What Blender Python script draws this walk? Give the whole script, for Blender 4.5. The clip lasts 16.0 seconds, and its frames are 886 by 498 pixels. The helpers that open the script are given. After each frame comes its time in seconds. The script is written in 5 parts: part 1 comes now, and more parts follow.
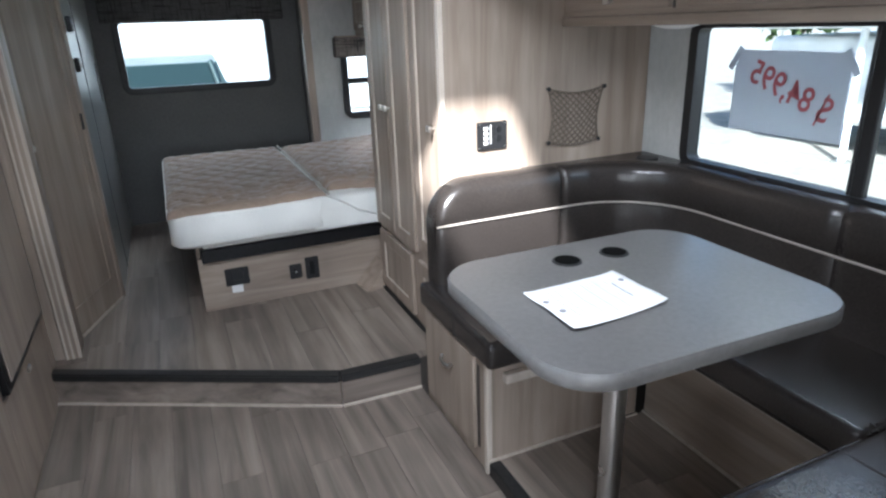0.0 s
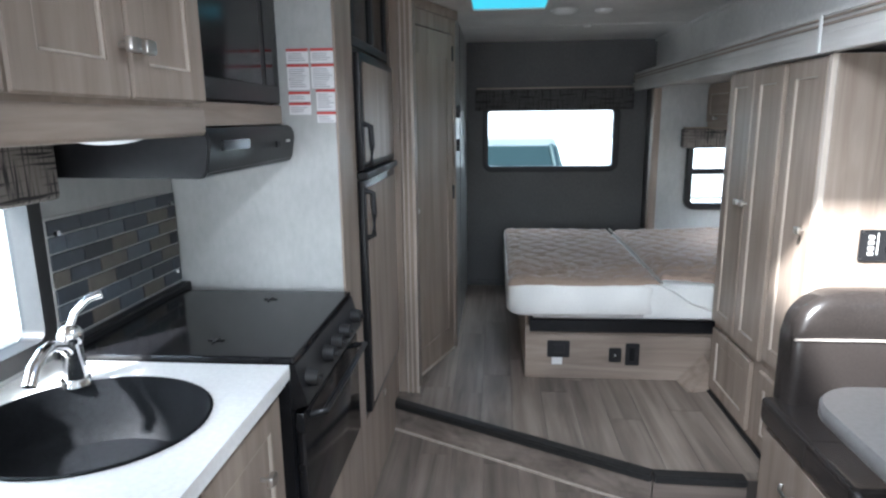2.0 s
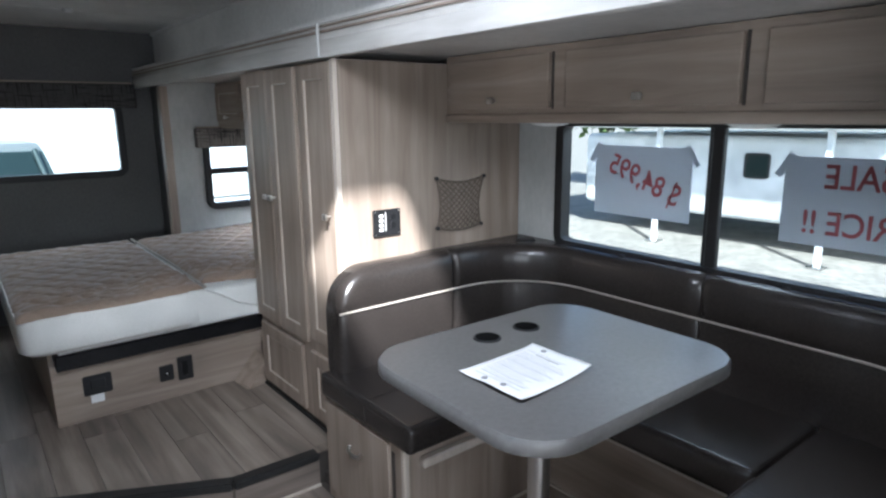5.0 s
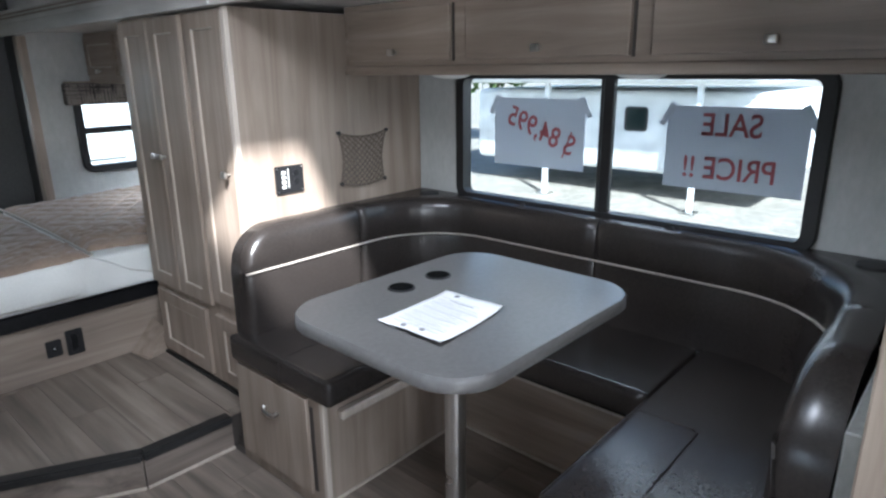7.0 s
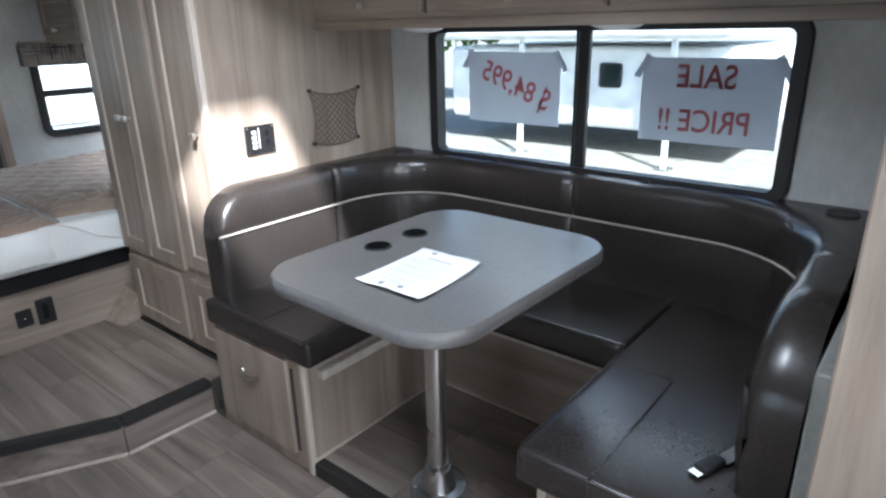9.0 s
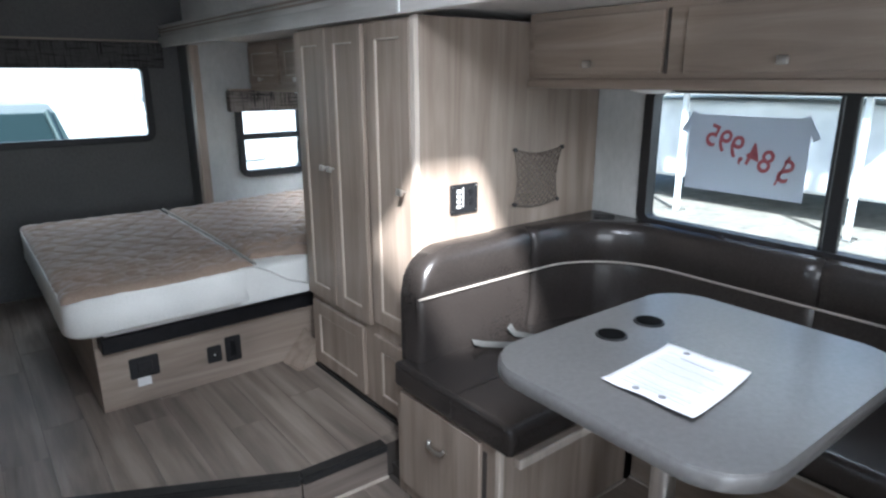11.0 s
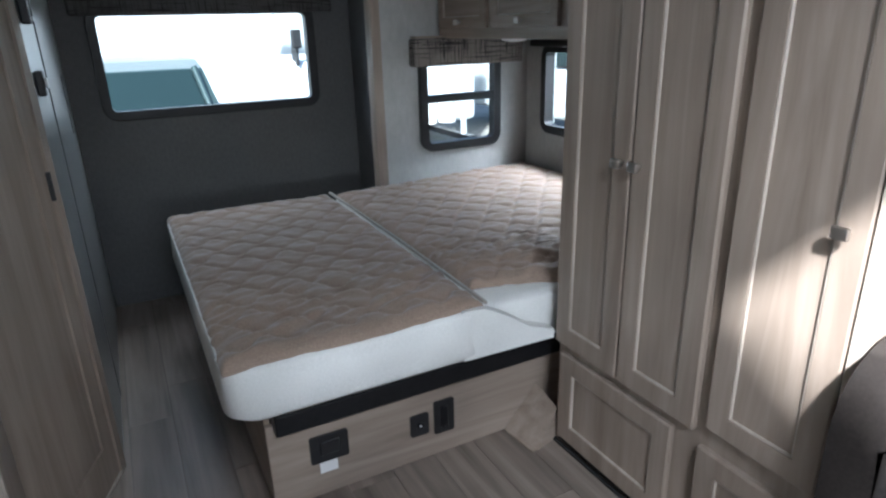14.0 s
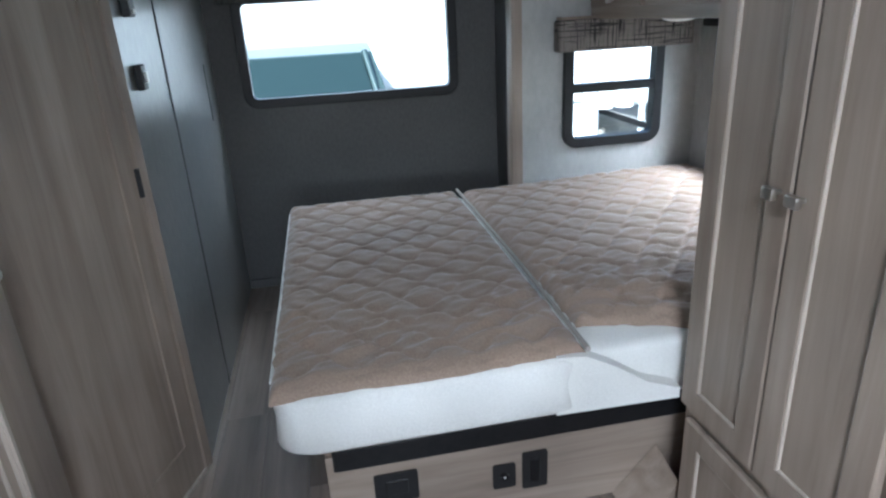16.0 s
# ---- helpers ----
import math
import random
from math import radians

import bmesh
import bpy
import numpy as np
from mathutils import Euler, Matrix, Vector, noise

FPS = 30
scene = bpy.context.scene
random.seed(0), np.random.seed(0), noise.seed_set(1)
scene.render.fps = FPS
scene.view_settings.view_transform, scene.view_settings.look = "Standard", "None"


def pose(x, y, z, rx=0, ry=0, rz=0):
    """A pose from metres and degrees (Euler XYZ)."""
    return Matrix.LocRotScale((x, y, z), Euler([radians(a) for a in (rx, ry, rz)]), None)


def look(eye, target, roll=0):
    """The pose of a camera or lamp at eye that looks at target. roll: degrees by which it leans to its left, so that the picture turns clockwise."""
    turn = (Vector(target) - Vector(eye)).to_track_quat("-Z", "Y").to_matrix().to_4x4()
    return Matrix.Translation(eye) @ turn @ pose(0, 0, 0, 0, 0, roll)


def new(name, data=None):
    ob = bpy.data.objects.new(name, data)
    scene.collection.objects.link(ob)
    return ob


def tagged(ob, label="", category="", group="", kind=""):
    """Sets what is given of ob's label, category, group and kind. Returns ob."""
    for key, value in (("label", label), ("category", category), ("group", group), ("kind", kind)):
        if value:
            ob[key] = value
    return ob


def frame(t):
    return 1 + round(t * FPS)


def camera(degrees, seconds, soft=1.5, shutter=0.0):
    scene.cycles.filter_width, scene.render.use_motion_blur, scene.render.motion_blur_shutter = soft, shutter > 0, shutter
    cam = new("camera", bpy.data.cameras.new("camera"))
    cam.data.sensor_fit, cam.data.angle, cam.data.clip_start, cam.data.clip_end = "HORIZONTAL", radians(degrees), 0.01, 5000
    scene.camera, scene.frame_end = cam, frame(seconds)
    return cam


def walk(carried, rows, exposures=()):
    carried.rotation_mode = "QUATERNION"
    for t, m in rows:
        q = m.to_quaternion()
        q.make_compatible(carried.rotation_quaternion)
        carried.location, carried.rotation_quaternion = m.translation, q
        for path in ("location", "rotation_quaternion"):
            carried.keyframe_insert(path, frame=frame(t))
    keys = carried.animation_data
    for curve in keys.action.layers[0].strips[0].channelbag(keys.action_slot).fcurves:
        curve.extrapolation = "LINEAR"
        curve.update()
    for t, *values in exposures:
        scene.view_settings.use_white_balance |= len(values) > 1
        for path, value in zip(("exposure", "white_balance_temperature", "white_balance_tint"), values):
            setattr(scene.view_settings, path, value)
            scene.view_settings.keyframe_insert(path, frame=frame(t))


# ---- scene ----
cam = camera(71.1, 16.0, soft=2.4)
PATH = [
    (0, (0.506, 0.475, 1.522), (1.248, 2.203, 0.839), -2.0),
    (0.5, (0.479, 0.471, 1.526), (0.978, 2.303, 0.896), -2.5),
    (1, (0.423, 0.473, 1.533), (0.717, 2.374, 0.987), -0.9),
    (1.5, (0.392, 0.458, 1.542), (0.434, 2.403, 1.076), -0.8),
    (2, (0.36, 0.454, 1.542), (0.191, 2.404, 1.131), -0.7),
    (2.5, (0.377, 0.455, 1.548), (0.288, 2.413, 1.15), -0.4),
    (3, (0.408, 0.47, 1.552), (0.559, 2.43, 1.185), -0.5),
    (3.5, (0.44, 0.458, 1.556), (0.854, 2.386, 1.224), -0.7),
    (4, (0.454, 0.467, 1.54), (1.129, 2.319, 1.201), -0.0),
    (4.5, (0.38, 0.515, 1.534), (1.354, 2.223, 1.168), 0.3),
    (5, (0.296, 0.547, 1.529), (1.509, 2.08, 1.105), -0.6),
    (7.5, (0.242, 0.555, 1.505), (1.683, 1.812, 0.919), -0.6),
    (8, (0.25, 0.549, 1.491), (1.7, 1.767, 0.847), -0.9),
    (8.5, (0.251, 0.554, 1.495), (1.719, 1.726, 0.807), -1.4),
    (9, (0.249, 0.561, 1.499), (1.699, 1.762, 0.824), -1.2),
    (9.5, (0.223, 0.587, 1.508), (1.61, 1.883, 0.876), -0.8),
    (10, (0.172, 0.652, 1.528), (1.4, 2.128, 0.97), -1.3),
    (10.2, (0.179, 0.689, 1.538), (1.379, 2.198, 1.006), -0.4),
    (12.5, (0.208, 1.485, 1.527), (1.36, 3.015, 0.951), -0.6),
    (13, (0.228, 1.692, 1.515), (1.259, 3.288, 0.891), -1.1),
    (13.5, (0.27, 1.896, 1.527), (1.163, 3.566, 0.882), -1.7),
    (14, (0.309, 2.103, 1.51), (1.164, 3.78, 0.833), -1.6),
    (14.5, (0.306, 2.277, 1.531), (1.272, 3.886, 0.837), -1.7),
    (15, (0.354, 2.33, 1.53), (1.218, 3.99, 0.824), -2.5),
    (15.5, (0.494, 2.272, 1.533), (1.088, 4.055, 0.85), -2.5),
    (16, (0.626, 2.316, 1.512), (0.952, 4.156, 0.8), -3.2),
]
# stops and white balance of the clip's camera
EXPOSURE = [(0, 2.43, 5900, 9), (1, 2.38, 5900, 9), (2, 2.6, 5850, 9), (3, 2.9, 5850, 9), (3.5, 2.9, 5850, 9), (4, 2.7, 5850, 9), (5, 2.08, 5850, 9), (10.2, 2.4, 5850, 9), (12.5, 1.99, 5900, 10), (13.5, 2.21, 5800, 9), (15, 2.43, 5700, 8), (16, 2.7, 5650, 8)]
walk(cam, [(t, look(eye, target, roll)) for t, eye, target, roll in PATH], EXPOSURE)

# ---- light ----
SUN_DIR = Vector((0.8, 1.0, -1.1)).normalized()
world = bpy.data.worlds.new("world")
scene.world = world
world.use_nodes = True
wn = world.node_tree
sky = wn.nodes.new("ShaderNodeTexSky")
sky.sky_type = "NISHITA"
sky.sun_disc = False
sky.sun_elevation = math.asin(-SUN_DIR.z)
sky.sun_rotation = math.atan2(-SUN_DIR.x, -SUN_DIR.y)
wn.links.new(sky.outputs[0], wn.nodes["Background"].inputs[0])
wn.nodes["Background"].inputs[1].default_value = 0.085
sun = new("sun", bpy.data.lights.new("sun", "SUN"))
sun.data.energy, sun.data.angle, sun.data.color = 5.0, radians(3.0), (1.0, 0.97, 0.93)
sun.matrix_world = look((0, 0, 6), Vector((0, 0, 6)) + SUN_DIR)


def area_light(name, where, towards, w, h, watts, color=(0.93, 0.96, 1.0)):
    data = bpy.data.lights.new(name, "AREA")
    data.shape, data.size, data.size_y, data.energy, data.color = "RECTANGLE", w, h, watts, color
    ob = new(name, data)
    ob.matrix_world = look(where, towards)
    return ob


area_light("sky_dinette_window", (2.78, 1.66, 1.86), (1.2, 1.66, 0.9), 1.5, 0.6, 4.5)
area_light("sky_rear_window", (0.79, 6.0, 2.0), (0.79, 4.2, 0.9), 1.1, 0.6, 4.5)
area_light("sky_kitchen_window", (-0.82, 1.35, 1.22), (1, 1.35, 1.0), 0.75, 0.4, 1.5)
# added fill lamp at an unseen opening in the front wall
area_light("fill_front", (0.45, -2.45, 1.3), (0.45, 3, 1.1), 1.7, 0.8, 4.5)
# added fill through an unseen left opening, brightens benches and wardrobe front
area_light("fill_front_left", (-0.85, -1.2, 1.25), (1.4, 2.6, 0.5), 0.9, 0.65, 10)
# added fill at an unseen opening in the right front wall
area_light("fill_front_right", (1.78, -0.75, 1.0), (0, -0.3, 0.9), 0.65, 1.7, 3)
# added lamp over the ceiling opening, tilted to brighten the ash panel
area_light("fill_overhead", (0.60, 1.28, 2.36), (1.45, 2.5, 1.1), 0.55, 0.6, 11)
area_light("sky_bed_window", (2.75, 4.5, 1.75), (1.4, 4.4, 0.7), 0.9, 0.4, 13)

# ---- materials ----


def mat(name, base=(0.8, 0.8, 0.8), rough=0.5, metal=0.0):
    m = bpy.data.materials.new(name)
    m.use_nodes = True
    b = m.node_tree.nodes["Principled BSDF"]
    b.inputs["Base Color"].default_value = (*base, 1)
    b.inputs["Roughness"].default_value = rough
    b.inputs["Metallic"].default_value = metal
    return m


def tone(m, scale, stretch, c0, c1, bump=0.0, detail=6.0, rough=None, island=0.0, distortion=0.0):
    """Noise between two colours, stretched along an axis, a larger stain over it, and fine relief."""
    n, l = m.node_tree.nodes, m.node_tree.links
    b = n["Principled BSDF"]
    co = n.new("ShaderNodeTexCoord")
    mp = n.new("ShaderNodeMapping")
    mp.inputs["Scale"].default_value = stretch
    l.new(co.outputs["Object"], mp.inputs[0])
    if island:
        oi = n.new("ShaderNodeObjectInfo")
        ml = n.new("ShaderNodeMath")
        ml.operation = "MULTIPLY"
        ml.inputs[1].default_value = 37.0
        l.new(oi.outputs["Random"], ml.inputs[0])
        l.new(ml.outputs[0], mp.inputs["Location"])
    t = n.new("ShaderNodeTexNoise")
    t.inputs["Scale"].default_value, t.inputs["Detail"].default_value, t.inputs["Roughness"].default_value = scale, detail, 0.6
    t.inputs["Distortion"].default_value = distortion
    l.new(mp.outputs[0], t.inputs[0])
    r = n.new("ShaderNodeValToRGB")
    r.color_ramp.elements[0].position, r.color_ramp.elements[1].position = 0.32, 0.68
    r.color_ramp.elements[0].color, r.color_ramp.elements[1].color = (*c0, 1), (*c1, 1)
    l.new(t.outputs[0], r.inputs[0])
    big = n.new("ShaderNodeTexNoise")
    big.inputs["Scale"].default_value = 2.2
    l.new(co.outputs["Object"], big.inputs[0])
    mr = n.new("ShaderNodeMapRange")
    mr.inputs[1].default_value, mr.inputs[2].default_value = 0.3, 0.7
    mr.inputs[3].default_value, mr.inputs[4].default_value = 0.8, 1.12
    l.new(big.outputs[0], mr.inputs[0])
    fac = mr.outputs[0]
    if island:
        m2 = n.new("ShaderNodeMapRange")
        m2.inputs[3].default_value, m2.inputs[4].default_value = 1 - island, 1 + island
        l.new(oi.outputs["Random"], m2.inputs[0])
        m3 = n.new("ShaderNodeMath")
        m3.operation = "MULTIPLY"
        l.new(m2.outputs[0], m3.inputs[0])
        l.new(fac, m3.inputs[1])
        fac = m3.outputs[0]
    mx = n.new("ShaderNodeVectorMath")
    mx.operation = "SCALE"
    l.new(r.outputs[0], mx.inputs[0])
    l.new(fac, mx.inputs["Scale"])
    l.new(mx.outputs[0], b.inputs["Base Color"])
    if bump:
        bp = n.new("ShaderNodeBump")
        bp.inputs["Strength"].default_value, bp.inputs["Distance"].default_value = bump, 0.004
        l.new(t.outputs[0], bp.inputs["Height"])
        l.new(bp.outputs[0], b.inputs["Normal"])
    if rough:
        rr = n.new("ShaderNodeMapRange")
        rr.inputs[3].default_value, rr.inputs[4].default_value = rough
        l.new(big.outputs[0], rr.inputs[0])
        l.new(rr.outputs[0], b.inputs["Roughness"])
    return m


WOOD0, WOOD1 = (0.222, 0.172, 0.135), (0.365, 0.295, 0.24)
wood_v = tone(mat("ash_wood_upright"), 15, (1, 1, 0.07), WOOD0, WOOD1, 0.12, rough=(0.38, 0.55), distortion=0.6)
wood_y = tone(mat("ash_wood_along"), 18, (1, 0.07, 1), WOOD0, WOOD1, 0.12, rough=(0.38, 0.55), distortion=0.6)
wood_x = tone(mat("ash_wood_across"), 18, (0.07, 1, 1), WOOD0, WOOD1, 0.12, rough=(0.38, 0.55), distortion=0.6)
bead_mat = tone(mat("pale_bead"), 30, (1, 1, 0.1), (0.42, 0.36, 0.3), (0.55, 0.48, 0.41), 0.05, rough=(0.35, 0.5))
plank_mat = tone(mat("vinyl_plank"), 13, (1, 0.06, 1), (0.115, 0.092, 0.076), (0.3, 0.248, 0.207), 0.05, rough=(0.3, 0.5), island=0.16, distortion=0.5)
plank_across = tone(mat("vinyl_riser"), 13, (0.06, 1, 1), (0.115, 0.092, 0.076), (0.3, 0.248, 0.207), 0.05, rough=(0.3, 0.5), distortion=0.5)
# floor joints, and the painted shade strips beside doors
joint_shade_mat = mat("joint_and_shade_dark", (0.05, 0.042, 0.036), 0.7)
wall_white = tone(mat("pale_wallpaper"), 45, (1, 1, 0.5), (0.4, 0.405, 0.39), (0.46, 0.465, 0.45), 0.04, rough=(0.5, 0.65))
wall_dark = tone(mat("charcoal_wallpaper"), 70, (1, 1, 0.6), (0.075, 0.074, 0.073), (0.1, 0.098, 0.096), 0.06, rough=(0.5, 0.7))
# bath wall's reflected light is in this base, paler than the charcoal
wall_grey = tone(mat("grey_satin_panel"), 50, (1, 1, 0.4), (0.2, 0.2, 0.19), (0.27, 0.27, 0.255), 0.06, rough=(0.26, 0.36))
ceil_mat = tone(mat("ceiling_vinyl"), 40, (1, 1, 1), (0.6, 0.59, 0.57), (0.7, 0.69, 0.67), 0.06, rough=(0.4, 0.55))
fascia_mat = tone(mat("slide_fascia"), 40, (1, 0.1, 1), (0.5, 0.48, 0.45), (0.6, 0.58, 0.55), 0.05, rough=(0.28, 0.4))
leather = tone(mat("brown_leatherette", rough=0.27), 130, (1, 1, 1), (0.022, 0.0185, 0.0168), (0.032, 0.027, 0.0245), 0.02)
piping_mat = mat("silver_piping", (0.36, 0.325, 0.285), 0.35)
rubber = tone(mat("black_rubber"), 60, (1, 1, 1), (0.012, 0.012, 0.012), (0.024, 0.023, 0.022), 0.1, rough=(0.4, 0.6))
black_gloss = tone(mat("black_glass"), 12, (1, 1, 1), (0.006, 0.006, 0.007), (0.011, 0.011, 0.012), 0, rough=(0.08, 0.16))
black_satin = tone(mat("black_enamel"), 50, (1, 1, 1), (0.007, 0.007, 0.008), (0.012, 0.012, 0.013), 0.05, rough=(0.25, 0.38))
for m_ in (black_gloss, black_satin):
    m_.node_tree.nodes["Principled BSDF"].inputs["Specular IOR Level"].default_value = 0.28
black_plastic = tone(mat("black_plastic"), 80, (1, 1, 1), (0.007, 0.007, 0.008), (0.012, 0.012, 0.013), 0.05, rough=(0.45, 0.6))
chrome = mat("chrome", (0.8, 0.8, 0.8), 0.12, 1.0)
nickel = mat("brushed_nickel", (0.62, 0.6, 0.57), 0.28, 1.0)
steel = tone(mat("brushed_steel", metal=1.0), 60, (1, 1, 0.03), (0.52, 0.52, 0.52), (0.68, 0.68, 0.67), 0.04, rough=(0.22, 0.34))
laminate = tone(mat("grey_laminate"), 70, (1, 1, 1), (0.125, 0.12, 0.117), (0.155, 0.15, 0.147), 0.0, rough=(0.26, 0.36))
counter_mat = tone(mat("white_counter"), 90, (1, 1, 1), (0.7, 0.69, 0.67), (0.8, 0.79, 0.77), 0.03, rough=(0.25, 0.38))
sheet = tone(mat("white_ticking"), 220, (1, 1, 1), (0.7, 0.7, 0.67), (0.8, 0.8, 0.77), 0.15, rough=(0.8, 0.95))
quilt = tone(mat("taupe_quilting"), 190, (1, 1, 1), (0.25, 0.18, 0.135), (0.345, 0.256, 0.198), 0.2, rough=(0.75, 0.92))
quilt.node_tree.nodes["Principled BSDF"].inputs["Sheen Weight"].default_value = 0.35
quilt.node_tree.nodes["Principled BSDF"].inputs["Sheen Roughness"].default_value = 0.4
paper_mat = mat("paper_white", (0.82, 0.82, 0.82), 0.7)
ink = mat("grey_ink", (0.25, 0.25, 0.27), 0.7)
faint_ink = mat("faint_grey_ink", (0.5, 0.5, 0.52), 0.7)
red_ink = mat("red_ink", (0.5, 0.045, 0.04), 0.6)
# red lightened in its base colour to paint the haze over the letters
sign_red = mat("hazed_red", (0.55, 0.13, 0.14), 0.6)
# near-black colour paints the shade inside the cup wells
well_shade_mat = mat("well_shade", (0.004, 0.004, 0.004), 0.9)
well_shade_mat.node_tree.nodes["Principled BSDF"].inputs["Specular IOR Level"].default_value = 0.05
sticker_mat = mat("sticker_white", (0.74, 0.74, 0.74), 0.5)
cord = mat("tan_cord", (0.13, 0.105, 0.082), 0.8)
strap_mat = tone(mat("grey_webbing"), 150, (1, 1, 1), (0.07, 0.073, 0.07), (0.12, 0.12, 0.115), 0.2, rough=(0.5, 0.7))
grey_plastic = mat("pale_plastic", (0.62, 0.62, 0.6), 0.45)
sign_mat = mat("corrugated_sign", (0.72, 0.72, 0.78), 0.6)
sign_mat.node_tree.nodes["Principled BSDF"].inputs["Transmission Weight"].default_value = 0.25
sign_mat.node_tree.nodes["Principled BSDF"].inputs["Roughness"].default_value = 0.8
glass = mat("tinted_window_glass", (0.68, 0.75, 0.76), 0.02)
glass.node_tree.nodes["Principled BSDF"].inputs["Transmission Weight"].default_value = 1.0
glass.node_tree.nodes["Principled BSDF"].inputs["IOR"].default_value = 1.02
dome = mat("milky_lens", (0.8, 0.8, 0.78), 0.4)
sink_mat = tone(mat("matt_black_composite"), 90, (1, 1, 1), (0.005, 0.0055, 0.0065), (0.008, 0.0085, 0.01), 0.05, rough=(0.55, 0.65))
sink_mat.node_tree.nodes["Principled BSDF"].inputs["Specular IOR Level"].default_value = 0.1
# emission stands in for daylight passing through the blue lens
blue_lens = mat("blue_skylight_lens", (0.1, 0.6, 0.75), 0.3)
bn = blue_lens.node_tree.nodes["Principled BSDF"]
bn.inputs["Emission Color"].default_value = (0.08, 0.62, 0.78, 1)
bn.inputs["Emission Strength"].default_value = 0.17
gravel = tone(mat("gravel"), 9, (1, 1, 1), (0.17, 0.16, 0.14), (0.3, 0.28, 0.245), 0.6, detail=12, rough=(0.85, 0.95))
trailer_white = tone(mat("trailer_fibreglass"), 3, (1, 1, 1), (0.6, 0.63, 0.65), (0.68, 0.7, 0.71), 0, rough=(0.3, 0.45))
car_paint = mat("green_grey_paint", (0.035, 0.055, 0.055), 0.3, 0.2)
dark_glass = mat("tinted_glass", (0.012, 0.022, 0.022), 0.08)
leaf_mat = tone(mat("leaves"), 8, (1, 1, 1), (0.04, 0.08, 0.02), (0.1, 0.15, 0.05), 0.2, rough=(0.5, 0.7))


def weave(name, pale=(0.2, 0.175, 0.155)):
    m = mat(name, rough=0.9)
    n, l = m.node_tree.nodes, m.node_tree.links
    co = n.new("ShaderNodeTexCoord")
    out = None
    for st in ((6, 6, 150), (130, 130, 6)):
        mp = n.new("ShaderNodeMapping")
        mp.inputs["Scale"].default_value = st
        l.new(co.outputs["Object"], mp.inputs[0])
        t = n.new("ShaderNodeTexNoise")
        t.inputs["Scale"].default_value, t.inputs["Detail"].default_value = 1.0, 2.0
        l.new(mp.outputs[0], t.inputs[0])
        if out is None:
            out = t.outputs[0]
        else:
            mx = n.new("ShaderNodeMath")
            mx.operation = "MINIMUM"
            l.new(out, mx.inputs[0])
            l.new(t.outputs[0], mx.inputs[1])
            out = mx.outputs[0]
    r = n.new("ShaderNodeValToRGB")
    r.color_ramp.elements[0].position, r.color_ramp.elements[1].position = 0.36, 0.48
    r.color_ramp.elements[0].color, r.color_ramp.elements[1].color = (0.02, 0.018, 0.017, 1), (*pale, 1)
    l.new(out, r.inputs[0])
    l.new(r.outputs[0], m.node_tree.nodes["Principled BSDF"].inputs["Base Color"])
    return m


fabric = weave("crosshatch_fabric")
fabric_dark = weave("charcoal_fabric", (0.075, 0.072, 0.07))

# ---- shape helpers ----


def add_box(bm, x0, x1, y0, y1, z0, z1, bev=0.0, seg=1):
    r = bmesh.ops.create_cube(bm, size=1.0, matrix=Matrix.LocRotScale(((x0 + x1) / 2, (y0 + y1) / 2, (z0 + z1) / 2), None, (abs(x1 - x0), abs(y1 - y0), abs(z1 - z0))))
    if bev > 0:
        vs = set(r["verts"])
        es = [e for e in bm.edges if e.verts[0] in vs and e.verts[1] in vs]
        bmesh.ops.bevel(bm, geom=es, offset=bev, segments=seg, profile=0.5, affect="EDGES")


def boxes(*rows, bev=0.0, seg=1):
    bm = bmesh.new()
    for r in rows:
        add_box(bm, *r, bev, seg)
    return bm


def finish(name, bm, material, smooth=None):
    bmesh.ops.recalc_face_normals(bm, faces=bm.faces)
    me = bpy.data.meshes.new(name)
    bm.to_mesh(me)
    bm.free()
    me.materials.append(material)
    if smooth:
        me.set_sharp_from_angle(angle=radians(smooth))
        me.polygons.foreach_set("use_smooth", [True] * len(me.polygons))
    return new(name, me)


def part(name, bm, material, parent, label="", smooth=None):
    ob = finish(name, bm, material, smooth)
    ob.parent = parent
    ob.matrix_parent_inverse = parent.matrix_world.inverted()
    if label:
        ob["label"] = label
    return ob


def thing(name, label, category, at=(0, 0, 0), group="", kind=""):
    ob = new(name)
    ob.empty_display_size = 0.1
    ob.location = at
    bpy.context.view_layer.update()
    return tagged(ob, label, category, group, kind)


def solid(name, bm, material, label, category, smooth=None, kind="", group=""):
    return tagged(finish(name, bm, material, smooth), label, category, group, kind)


def cyl(bm, centre, r0, r1, h, axis="z", seg=24):
    rot = {"z": Matrix.Identity(4), "x": Matrix.Rotation(radians(90), 4, "Y"), "y": Matrix.Rotation(radians(-90), 4, "X")}[axis]
    bmesh.ops.create_cone(bm, cap_ends=True, segments=seg, radius1=r0, radius2=r1, depth=h, matrix=Matrix.Translation(centre) @ rot)


def cyls(*rows):
    bm = bmesh.new()
    for r in rows:
        cyl(bm, *r)
    return bm


